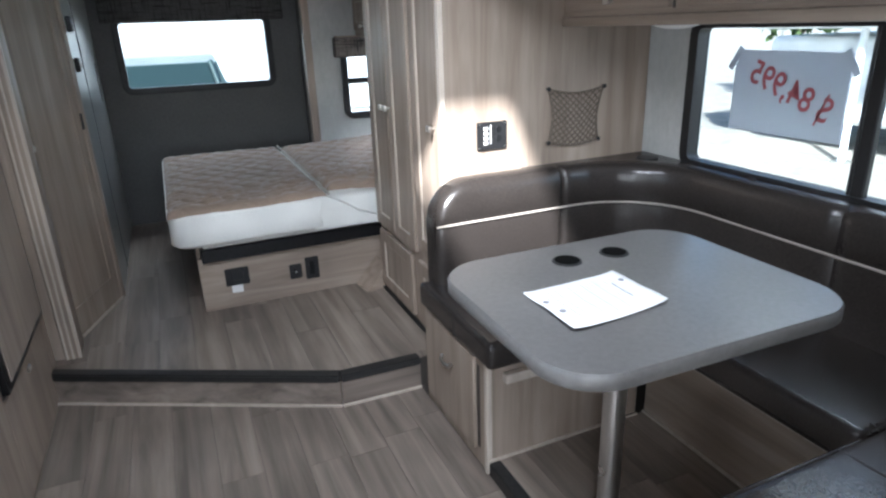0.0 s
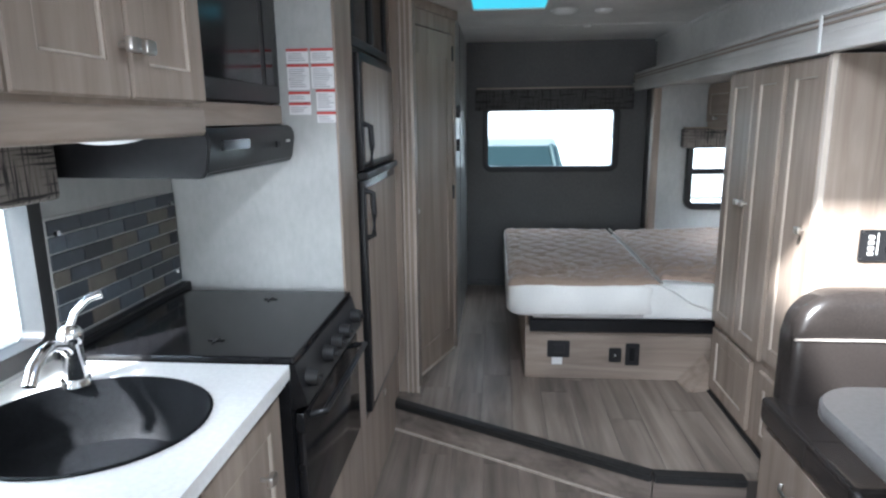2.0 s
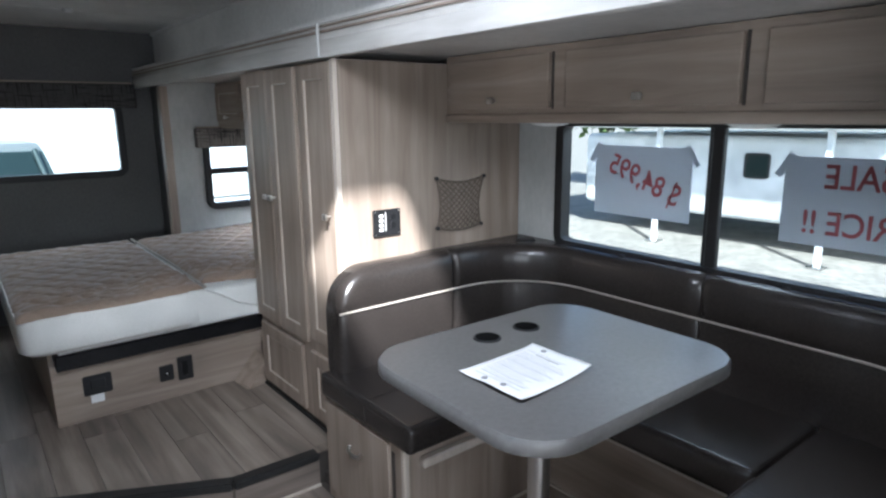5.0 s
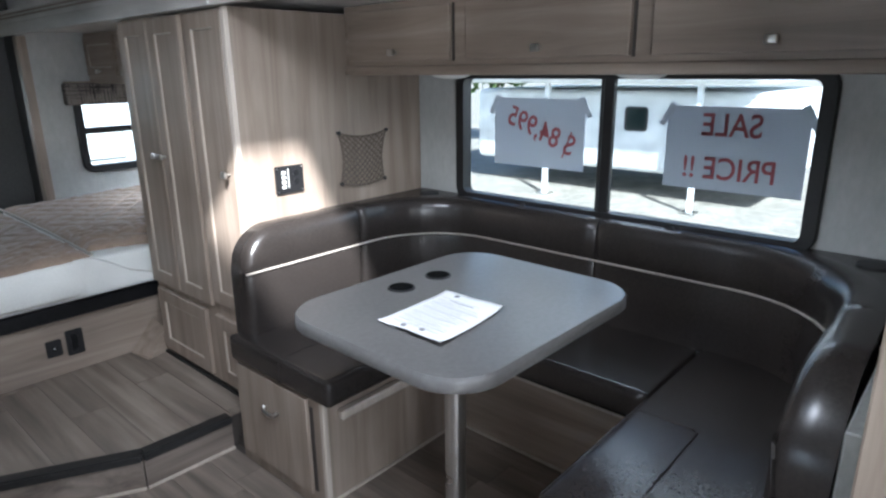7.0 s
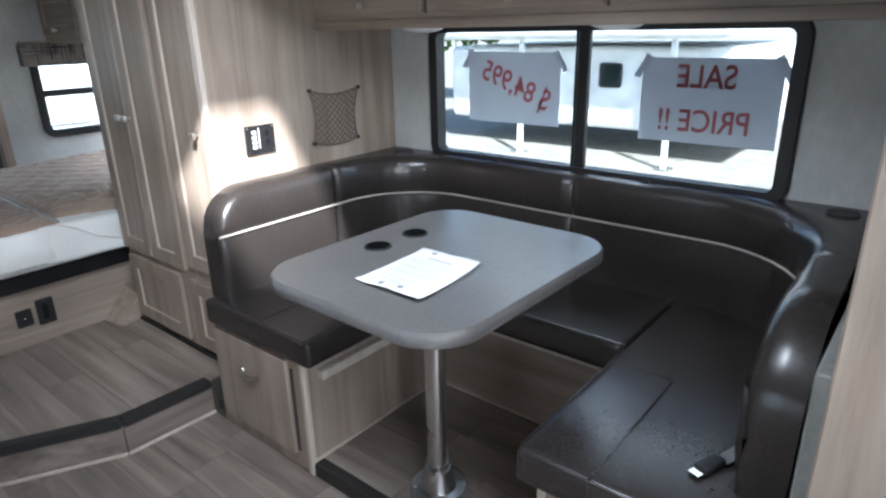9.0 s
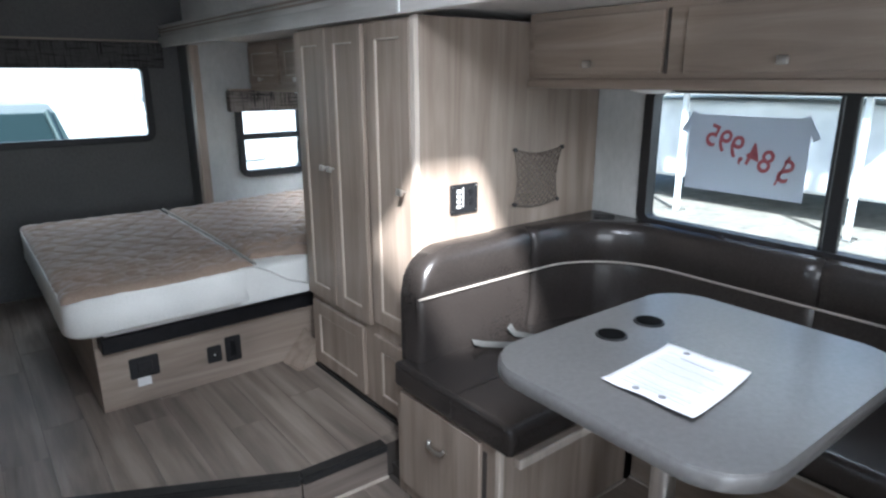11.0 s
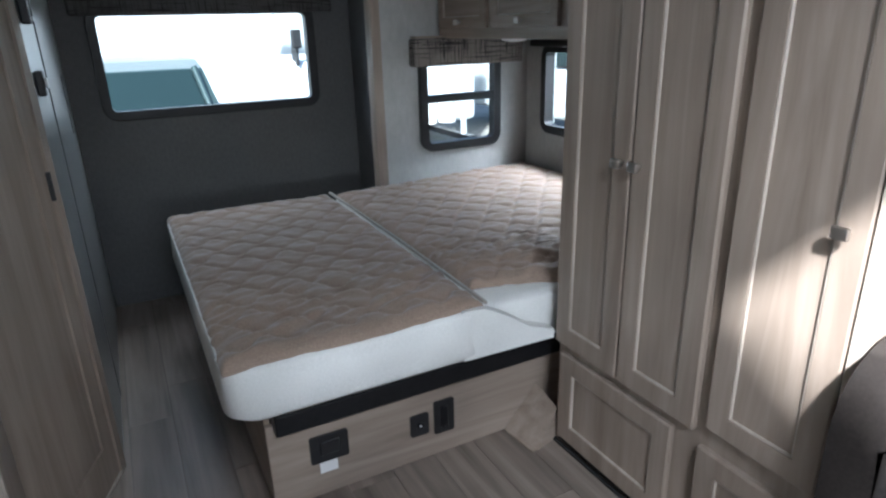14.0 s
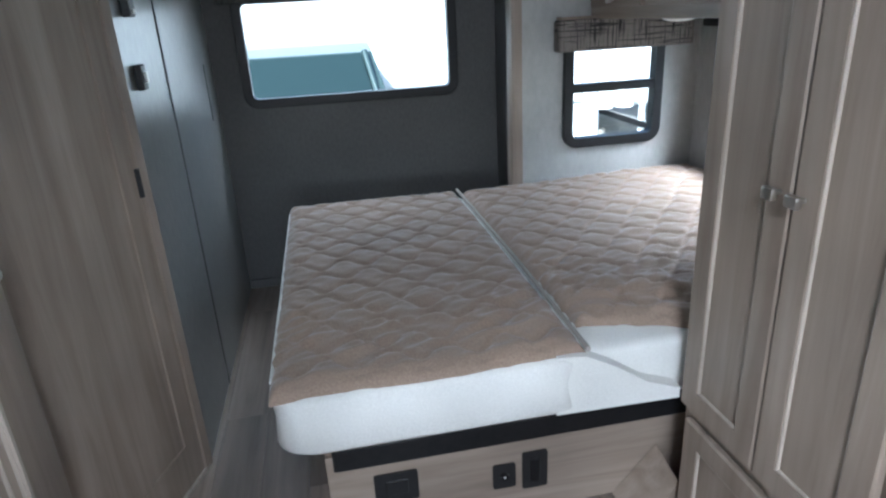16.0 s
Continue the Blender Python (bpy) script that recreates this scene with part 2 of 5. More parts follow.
def tube(bm, pts, r, seg=6, closed=False):
    pts = [Vector(p) for p in pts]
    rings = []
    n = len(pts)
    up = Vector((0, 0, 1))
    for i, p in enumerate(pts):
        a = pts[(i - 1) % n] if closed or i else p
        b = pts[(i + 1) % n] if closed or i < n - 1 else p
        d = (b - a).normalized()
        u = d.cross(up)
        if u.length < 0.05:
            u = d.cross(Vector((1, 0, 0)))
        u.normalize()
        v = d.cross(u)
        rings.append([bm.verts.new(p + r * (math.cos(k * 2 * math.pi / seg) * u + math.sin(k * 2 * math.pi / seg) * v)) for k in range(seg)])
    for i in range(n if closed else n - 1):
        A, C = rings[i], rings[(i + 1) % n]
        for k in range(seg):
            bm.faces.new((A[k], A[(k + 1) % seg], C[(k + 1) % seg], C[k]))
    if not closed:
        bm.faces.new(rings[0][::-1])
        bm.faces.new(rings[-1])


def at_plane(plane, pos, d, u, z):
    return (pos + d, u, z) if plane == "x" else (u, pos + d, z)


def face_box(plane, pos, out, d0, d1, u0, u1, z0, z1):
    a, b = sorted((pos + out * d0, pos + out * d1))
    return (a, b, u0, u1, z0, z1) if plane == "x" else (u0, u1, a, b, z0, z1)


def rounded_rect(u0, u1, z0, z1, r, seg=6):
    out = []
    for cu, cz, a0 in ((u1 - r, z1 - r, 0), (u0 + r, z1 - r, 90), (u0 + r, z0 + r, 180), (u1 - r, z0 + r, 270)):
        for k in range(seg + 1):
            a = radians(a0 + 90 * k / seg)
            out.append((cu + r * math.cos(a), cz + r * math.sin(a)))
    return out


def ring(plane, pos, out, d0, d1, u0, u1, z0, z1, w, r):
    """A rounded frame of width w standing d0 to d1 off a wall."""
    bm = bmesh.new()
    o, i = rounded_rect(u0, u1, z0, z1, r), rounded_rect(u0 + w, u1 - w, z0 + w, z1 - w, max(r - w, 0.002))
    layers = []
    for pts, d in ((o, d0), (o, d1 - 0.004), (rounded_rect(u0 + 0.004, u1 - 0.004, z0 + 0.004, z1 - 0.004, r), d1), (i, d1), (i, d0)):
        layers.append([bm.verts.new(at_plane(plane, pos, out * d, u, z)) for u, z in pts])
    n = len(o)
    for a in range(5):
        A, C = layers[a], layers[(a + 1) % 5]
        for k in range(n):
            bm.faces.new((A[k], A[(k + 1) % n], C[(k + 1) % n], C[k]))
    return bm


def plate(plane, pos, out, d0, d1, u0, u1, z0, z1, r):
    bm = bmesh.new()
    pts = rounded_rect(u0, u1, z0, z1, r)
    A = [bm.verts.new(at_plane(plane, pos, out * d0, u, z)) for u, z in pts]
    C = [bm.verts.new(at_plane(plane, pos, out * d1, u, z)) for u, z in pts]
    bm.faces.new(A)
    bm.faces.new(C[::-1])
    for k in range(len(pts)):
        bm.faces.new((A[k], A[(k + 1) % len(pts)], C[(k + 1) % len(pts)], C[k]))
    return bm


def prism(poly, z0, z1):
    bm = bmesh.new()
    A = [bm.verts.new((x, y, z0)) for x, y in poly]
    C = [bm.verts.new((x, y, z1)) for x, y in poly]
    bm.faces.new(A[::-1])
    bm.faces.new(C)
    for k in range(len(poly)):
        bm.faces.new((A[k], A[(k + 1) % len(poly)], C[(k + 1) % len(poly)], C[k]))
    return bm


def sphere(bm, centre, r, scale=(1, 1, 1), u=16, v=10):
    bmesh.ops.create_uvsphere(bm, u_segments=u, v_segments=v, radius=1.0, matrix=Matrix.LocRotScale(centre, None, (r * scale[0], r * scale[1], r * scale[2])))


def knob(parent, plane, pos, out, u, z, size=0.016):
    ax = plane
    bm = cyls((at_plane(plane, pos, out * 0.008, u, z), 0.005, 0.005, 0.018, ax, 10))
    c = at_plane(plane, pos, out * 0.024, u, z)
    s = size
    e = (0.007, s, s * 0.75) if plane == "x" else (s, 0.007, s * 0.75)
    add_box(bm, c[0] - e[0], c[0] + e[0], c[1] - e[1], c[1] + e[1], c[2] - e[2], c[2] + e[2], 0.004, 2)
    return part("knob", bm, nickel, parent, "square nickel knob", 40)


def cabinet_door(parent, plane, pos, out, u0, u1, z0, z1, knob_at=None, frame_w=0.055, grain=None, centre=False, name="door"):
    """An overlay door: frame, recessed field and pale bead, with its knob."""
    g = grain or wood_v
    t, w = 0.019, frame_w
    fb = lambda d0, d1, a, b, c, d: face_box(plane, pos, out, d0, d1, a, b, c, d)
    bm = ring(plane, pos, out, 0.001, t, u0, u1, z0, z1, w, 0.004)
    d = part(name, bm, g, parent)
    part("inset_panel", boxes(fb(0.001, 0.010, u0 + w, u1 - w, z0 + w, z1 - w)), g, d)
    b = 0.006
    part("bead", boxes(fb(0.009, 0.017, u0 + w, u0 + w + b, z0 + w, z1 - w), fb(0.009, 0.017, u1 - w - b, u1 - w, z0 + w, z1 - w), fb(0.009, 0.017, u0 + w + b, u1 - w - b, z0 + w, z0 + w + b), fb(0.009, 0.017, u0 + w + b, u1 - w - b, z1 - w - b, z1 - w), bev=0.002), bead_mat, d, "pale worn bead")
    if knob_at:
        knob(d, plane, pos + out * t, out, *knob_at)
    return d


def text_mesh(name, body, size, m, parent, material, depth=0.0015):
    cu = bpy.data.curves.new(name, "FONT")
    cu.body, cu.size, cu.extrude, cu.align_x, cu.align_y = body, size, depth, "CENTER", "CENTER"
    cu.offset = 0.012 * size
    tmp = new(name + "_curve", cu)
    bpy.context.view_layer.update()
    me = bpy.data.meshes.new_from_object(tmp.evaluated_get(bpy.context.evaluated_depsgraph_get()))
    bpy.data.objects.remove(tmp)
    me.materials.clear()
    me.materials.append(material)
    ob = new(name, me)
    ob.parent = parent
    ob.matrix_parent_inverse = parent.matrix_world.inverted()
    ob.matrix_basis = m
    return ob


# ---- the setting ----
H, UP, SLZ = 2.13, 0.145, 1.765
LX, RX, OX, RY, AY, FY = -0.70, 1.60, 2.43, 5.60, 5.146, -2.3

floor_low = solid("floor", boxes((LX - 0.05, RX, FY - 0.05, 3.5, -0.06, -0.006)), joint_shade_mat, "worn brown wood-look vinyl plank floor", "floor", kind="structure")
STEP = [(-0.16, 3.345), (0.99, 2.748), (1.345, 2.737)]
up_poly = [*STEP, (1.47, 2.737), (1.47, 3.66), (1.47, RY), (-0.72, RY), (-0.72, 3.345)]
floor_up = solid("floor_raised", prism(up_poly, 0.0, UP - 0.006), joint_shade_mat, "raised wood-look vinyl plank floor before the bed", "floor", kind="structure")
slide_floor = solid("floor_slide", boxes((1.375, OX, 0.5, AY, -0.06, 0.046)), joint_shade_mat, "wood-look vinyl floor under the dinette", "floor", kind="structure")

# step nosing, riser and trim
step_riser = tagged(finish("step_riser", bmesh.new(), plank_across), "wood-look vinyl step riser with black nosing", "step", kind="structure")


def along(p, q, off0, off1, z0, z1):
    p, q = Vector((*p, 0)), Vector((*q, 0))
    d = (q - p).normalized()
    nrm = Vector((d.y, -d.x, 0))
    a, b = p + nrm * off0, p + nrm * off1
    c, e = q + nrm * off1, q + nrm * off0
    return prism([(v.x, v.y) for v in (a, b, c, e)], z0, z1)


for p, q in zip(STEP, STEP[1:]):
    part("riser_board", along(p, q, 0.0, 0.012, 0.0, 0.118), plank_across, step_riser)
    nb = along(p, q, -0.035, 0.022, UP - 0.028, UP + 0.006)
    bmesh.ops.bevel(nb, geom=nb.edges[:], offset=0.006, segments=2, affect="EDGES")
    part("nosing", nb, rubber, step_riser, "black rubber stair nosing")
    part("toe_trim", along(p, q, 0.0125, 0.022, 0.0, 0.009), bead_mat, step_riser, "pale quarter-round trim")
part("slide_edge_trim", boxes((1.345, 1.39, 0.63, 2.083, -0.004, 0.052), bev=0.006, seg=2), rubber, slide_floor, "black rubber edge strip")
part("slide_edge_trim", boxes((1.452, 1.4655, 2.74, 3.56, UP, UP + 0.012), bev=0.003), rubber, slide_floor)


def wall_hole(plane, a, b, u0, u1, z0, z1, holes, mat_, name, label):
    """A wall between a and b thick, with rectangular holes given in order of u."""
    bm = bmesh.new()
    us = sorted({u0, u1, *(h[0] for h in holes), *(h[1] for h in holes)})
    zs = sorted({z0, z1, *(h[2] for h in holes), *(h[3] for h in holes)})
    vs = {(u, z): bm.verts.new((a, u, z) if plane == "x" else (u, a, z)) for u in us for z in zs}
    for p, q in zip(us, us[1:]):
        for c, d in zip(zs, zs[1:]):
            if not any(h[0] <= p and q <= h[1] and h[2] <= c and d <= h[3] for h in holes):
                bm.faces.new((vs[p, c], vs[q, c], vs[q, d], vs[p, d]))
    bmesh.ops.delete(bm, geom=[v for v in bm.verts if not v.link_faces], context="VERTS")
    up = bmesh.ops.extrude_face_region(bm, geom=bm.faces[:])
    bmesh.ops.translate(bm, verts=[v for v in up["geom"] if isinstance(v, bmesh.types.BMVert)], vec=(b - a, 0, 0) if plane == "x" else (0, b - a, 0))
    return solid(name, bm, mat_, label, "wall", kind="structure")


RW = (0.27, 1.315, 1.13, 1.62)
DW = (0.95, 2.385, 0.95, 1.50)
BW = (1.76, 2.22, 0.885, 1.36)
SW = (4.05, 4.955, 0.955, 1.39)
KW = (0.95, 1.755, 1.03, 1.43)
wall_hole("y", RY, RY + 0.07, -0.75, 1.67, -0.05, H + 0.05, [RW], wall_dark, "wall_rear", "dark charcoal papered rear wall")
wall_hole("x", OX, OX + 0.06, 0.45, AY + 0.06, -0.05, SLZ + 0.06, [DW, SW], wall_white, "wall_slide_outer", "pale textured slide-out wall with windows")
wall_hole("y", AY, AY + 0.06, 1.505, OX, -0.05, SLZ + 0.06, [BW], wall_white, "wall_slide_rear", "pale textured alcove wall beside the bed")
# first hole is an added, unseen opening for the left fill lamp
wall_hole("x", LX - 0.07, LX, FY, RY, -0.05, H + 0.05, [(-1.7, -0.7, 0.9, 1.6), KW], wall_white, "wall_left", "pale textured kitchen wall")
# unseen side wall; its hole is added to admit the right fill
wall_hole("x", RX, RX + 0.06, FY, 0.45, -0.05, H + 0.05, [(-1.1, -0.4, 0.0, 1.9)], wall_white, "wall_front_side", "plain pale unseen wall with an added side opening")
solid("wall_right_rear", boxes((1.545, RX + 0.07, AY + 0.062, RY, -0.05, 1.80)), wall_dark, "dark charcoal side wall beside the rear window", "wall", kind="structure")
solid("wall_over_slide", boxes((RX, RX + 0.06, 0.45, RY, SLZ + 0.062, H + 0.05)), ceil_mat, "pale wall above the slide-out", "wall", kind="structure")
# unseen front wall; its hole is added to let the front fill in
wall_hole("y", FY - 0.07, FY, LX - 0.07, RX + 0.06, -0.05, H + 0.05, [(-0.4, 1.3, 0.9, 1.7)], wall_white, "wall_front", "plain pale front wall")
solid("wall_slide_front", boxes((1.62, OX + 0.06, 0.40, 0.449, -0.05, SLZ + 0.06)), wall_white, "plain pale wall of the slide-out", "wall", kind="structure")

# ceiling, with an unseen opening cut to shape the sun patch on the panel
SUN_GAP = [(0.54, 1.82), (1.08, 1.82), (0.83, 1.05), (0.33, 1.05)]
bm = bmesh.new()
O = [bm.verts.new((x, y, H)) for x, y in ((LX - 0.07, RY + 0.07), (RX + 0.06, RY + 0.07), (RX + 0.06, FY - 0.07), (LX - 0.07, FY - 0.07))]
I = [bm.verts.new((x, y, H)) for x, y in SUN_GAP]
for k in range(4):
    bm.faces.new((O[k], O[(k + 1) % 4], I[(k + 1) % 4], I[k]))
ex = bmesh.ops.extrude_face_region(bm, geom=bm.faces[:])
bmesh.ops.translate(bm, verts=[v for v in ex["geom"] if isinstance(v, bmesh.types.BMVert)], vec=(0, 0, 0.06))
for yy in (3.33, 4.75):
    add_box(bm, 0.0, 1.59, yy - 0.012, yy + 0.012, H - 0.004, H - 0.001)
add_box(bm, 1.585, 1.6, 0.5, RY, H - 0.02, H - 0.001)
solid("ceiling", bm, ceil_mat, "pale vinyl ceiling with thin seam strips", "ceiling", kind="structure")
solid("ceiling_slide", boxes((1.47, OX + 0.06, 0.45, AY + 0.06, SLZ, SLZ + 0.06)), ceil_mat, "pale slide-out ceiling", "ceiling", kind="structure")

fascia = solid("trim_fascia", boxes((1.425, 1.469, 0.45, RY - 0.003, 1.738, 1.80), (1.44, 1.469, 0.45, RY - 0.003, 1.80, 1.86), bev=0.006, seg=2), fascia_mat, "pale moulded fascia over the slide-out", "trim", smooth=40, kind="structure")
part("groove_strip", boxes((1.432, 1.44, 0.45, RY - 0.003, 1.826, 1.834), (1.432, 1.44, 0.45, RY - 0.003, 1.845, 1.852)), wood_y, fascia, "thin brown strips")
part("fascia_return", boxes((1.44, RX, 0.45, RY - 0.003, 1.86, 1.875)), ceil_mat, fascia)
part("joint_clip", boxes((1.418, 1.426, 2.69, 2.705, 1.74, 1.86), bev=0.002), grey_plastic, fascia)
solid("trim_alcove_post", boxes((1.485, 1.538, 5.125, 5.205, UP, 1.738), bev=0.006, seg=2), wood_v, "wooden corner trim of the bed alcove", "trim", smooth=40, kind="structure")
solid("baseboard", boxes((0.125, 1.54, RY - 0.012, RY - 0.001, UP, UP + 0.05), bev=0.003), wall_dark, "dark baseboard under the rear window", "baseboard", kind="structure")

# bathroom partition
solid("wall_bath_side", boxes((0.06, 0.12, 4.13, RY, UP, H)), wall_grey, "satin grey bathroom side wall", "wall", kind="structure")
bath_seams = solid("trim_bath_seam", boxes((0.1205, 0.1235, 4.62, 4.632, UP, H), (0.1205, 0.1235, 5.36, 5.372, 1.1, 1.35)), wall_dark, "thin seams of the bathroom side wall", "trim", kind="structure")


def frame_window(name, label, plane, pos, out, hole, rail_z=None, bar_u=None, latches=(), thick=0.028, w=0.045, r=0.07):
    u0, u1, z0, z1 = hole
    win = thing(name, label, "window", at_plane(plane, pos, 0, (u0 + u1) / 2, z0), kind="structure")
    part("window_frame", ring(plane, pos, out, -0.03, thick, u0 - 0.02, u1 + 0.02, z0 - 0.02, z1 + 0.02, w, r), black_plastic, win, "black rounded frame", 35)
    fb = lambda d0, d1, a, b, c, d: face_box(plane, pos, out, d0, d1, a, b, c, d)
    if rail_z:
        part("meeting_rail", boxes(fb(-0.03, thick - 0.006, u0 + 0.01, u1 - 0.01, rail_z - 0.02, rail_z + 0.02), bev=0.004), black_plastic, win)
    if bar_u:
        part("mullion", boxes(fb(-0.012, thick - 0.012, bar_u - 0.024, bar_u + 0.018, z0, z1), fb(-0.012, thick - 0.016, bar_u + 0.024, bar_u + 0.034, z0, z1), bev=0.004), black_plastic, win)
    p = part("pane", boxes(fb(-0.022, -0.018, u0 - 0.001, u1 + 0.001, z0 - 0.001, z1 + 0.001)), glass, win)
    p.visible_shadow = False
    for u in latches:
        lt = part("latch", boxes(fb(thick - 0.005, thick + 0.012, u - 0.05, u + 0.05, z0 - 0.012, z0 + 0.004), bev=0.004), black_plastic, win)
        c = at_plane(plane, pos, out * (thick + 0.016), u, z0 + 0.002)
        part("thumb_knob", cyls((c, 0.018, 0.014, 0.016, plane, 14)), black_plastic, lt)
    return win


frame_window("window_rear", "wide black-framed rear window", "y", RY, -1, RW)
frame_window("window_dinette", "black-framed sliding dinette window", "x", OX, -1, DW, bar_u=1.67, latches=(2.02, 1.38))
frame_window("window_alcove", "small black-framed two-pane window beside the bed", "y", AY, -1, BW, rail_z=1.143)
frame_window("window_bed", "black-framed window at the head of the bed", "x", OX, -1, SW, latches=(4.72,))
frame_window("window_kitchen", "black-framed window over the sink", "x", LX, 1, KW)
# frame of the added side opening, out of view
entry = thing("side_opening", "unseen frame added round the side light opening", "door", (RX, -0.75, 0), kind="structure")
part("door_frame", boxes((1.59, 1.67, -1.1, -1.07, 0, 1.9), (1.59, 1.67, -0.43, -0.4, 0, 1.9), (1.59, 1.67, -1.07, -0.43, 1.87, 1.9)), wood_v, entry)

# ---- bedroom ----
WX = 1.467
ward = thing("wardrobe", "tall weathered ash wardrobe with panelled doors", "wardrobe", (1.9, 3.1, UP))
part("carcass", boxes((WX + 0.001, OX - 0.003, 2.647, 3.55, 0.05, 1.736), bev=0.003), wood_v, ward)
part("front_edge", boxes((WX - 0.02, WX, 2.646, 2.672, UP, 1.736), bev=0.002), bead_mat, ward, "pale front edge strip")
cabinet_door(ward, "x", WX, -1, 3.272, 3.548, 0.535, 1.728, (3.30, 1.165), 0.062)
cabinet_door(ward, "x", WX, -1, 2.99, 3.266, 0.535, 1.728, (3.238, 1.165), 0.062)
cabinet_door(ward, "x", WX, -1, 2.677, 2.955, 0.565, 1.728, (2.716, 1.14), 0.058)
cabinet_door(ward, "x", WX, -1, 3.055, 3.52, 0.185, 0.505, None, 0.06)
cabinet_door(ward, "x", WX, -1, 2.69, 2.97, 0.185, 0.505, None, 0.06)
part("toe_kick", boxes((WX - 0.002, WX + 0.0, 2.70, 3.53, UP + 0.013, 0.165)), rubber, ward)

bed = thing("bed_base", "ash-faced bed base with black frame rail", "bed base", (1.0, 4.4, UP))
part("front_board", boxes((0.523, 1.9, 3.676, 3.694, UP, 0.44), bev=0.002), wood_x, bed)
part("side_board", boxes((0.523, 0.541, 3.6945, 5.1, UP, 0.50), bev=0.002), wood_y, bed)
part("rail", boxes((0.545, 1.9, 3.63, 3.70, 0.425, 0.495), (0.55, 0.59, 3.71, 5.1, 0.43, 0.495), bev=0.005), black_satin, bed, "black steel rail")
part("platform", boxes((0.56, 2.42, 3.64, 5.13, 0.50, 0.528), bev=0.003), sheet, bed, "white platform board")
for x in (0.62, 1.02, 1.38):
    part("bolt", cyls(((x, 3.638, 0.514), 0.007, 0.005, 0.006, "y", 10)), steel, bed)
part("corner_gusset", prism([(1.336, 3.655), (1.466, 3.655), (1.466, 3.56), (1.35, 3.52)], UP, UP + 0.004), wood_x, bed)
g = bmesh.new()
va = [g.verts.new(p) for p in ((1.335, 3.672, UP + 0.002), (1.466, 3.672, 0.30), (1.466, 3.672, UP + 0.002), (1.37, 3.52, UP + 0.002), (1.466, 3.545, 0.27), (1.466, 3.545, UP + 0.002))]
for f in ((0, 1, 2), (3, 5, 4), (0, 3, 4, 1), (1, 4, 5, 2), (0, 2, 5, 3)):
    g.faces.new([va[i] for i in f])
part("gusset", g, wood_x, bed, "slanted ash corner gusset")

vent = part("vent_plate", plate("y", 3.676, -1, 0.001, 0.008, 0.642, 0.762, 0.268, 0.362, 0.008), black_plastic, bed, "black outlet cover")
part("lid", boxes((0.672, 0.735, 3.662, 3.668, 0.295, 0.343), bev=0.003), black_plastic, vent)
part("tag", boxes((0.668, 0.724, 3.6735, 3.6755, 0.225, 0.266)), sticker_mat, bed, "small white tag")
usb = part("socket_plate", plate("y", 3.676, -1, 0.001, 0.007, 0.972, 1.038, 0.245, 0.325, 0.008), black_plastic, bed)
part("socket", cyls(((1.005, 3.667, 0.285), 0.012, 0.012, 0.006, "y", 14)), black_satin, usb)
part("socket_dot", cyls(((1.005, 3.6635, 0.285), 0.004, 0.004, 0.002, "y", 10)), grey_plastic, usb)
blk = part("switch_plate", plate("y", 3.676, -1, 0.001, 0.007, 1.058, 1.132, 0.228, 0.352, 0.008), black_plastic, bed)
part("rocker", boxes((1.08, 1.11, 3.665, 3.67, 0.25, 0.33), bev=0.003), black_satin, blk)


def mattress_body(name, x0, x1, y0, y1, z0, z1, r, parent):
    bm = bmesh.new()
    pts = rounded_rect(x0, x1, y0, y1, r, 8)
    inset = [(0.02, z0), (0.0, z0 + 0.02), (0.004, (z0 + z1) / 2), (0.0, z1 - 0.03), (0.006, z1 - 0.018), (0.03, z1 - 0.012)]
    cx, cy = (x0 + x1) / 2, (y0 + y1) / 2
    rings = []
    for d, z in inset:
        sx, sy = 1 - 2 * d / (x1 - x0), 1 - 2 * d / (y1 - y0)
        rings.append([bm.verts.new((cx + (x - cx) * sx, cy + (y - cy) * sy, z + 0.004 * noise.noise((x * 5, y * 5, z * 3)))) for x, y in pts])
    for A, C in zip(rings, rings[1:]):
        for k in range(len(pts)):
            bm.faces.new((A[k], A[(k + 1) % len(pts)], C[(k + 1) % len(pts)], C[k]))
    bm.faces.new(rings[0][::-1])
    bm.faces.new(rings[-1])
    return part(name, bm, sheet, parent, "white ticking side", 60)


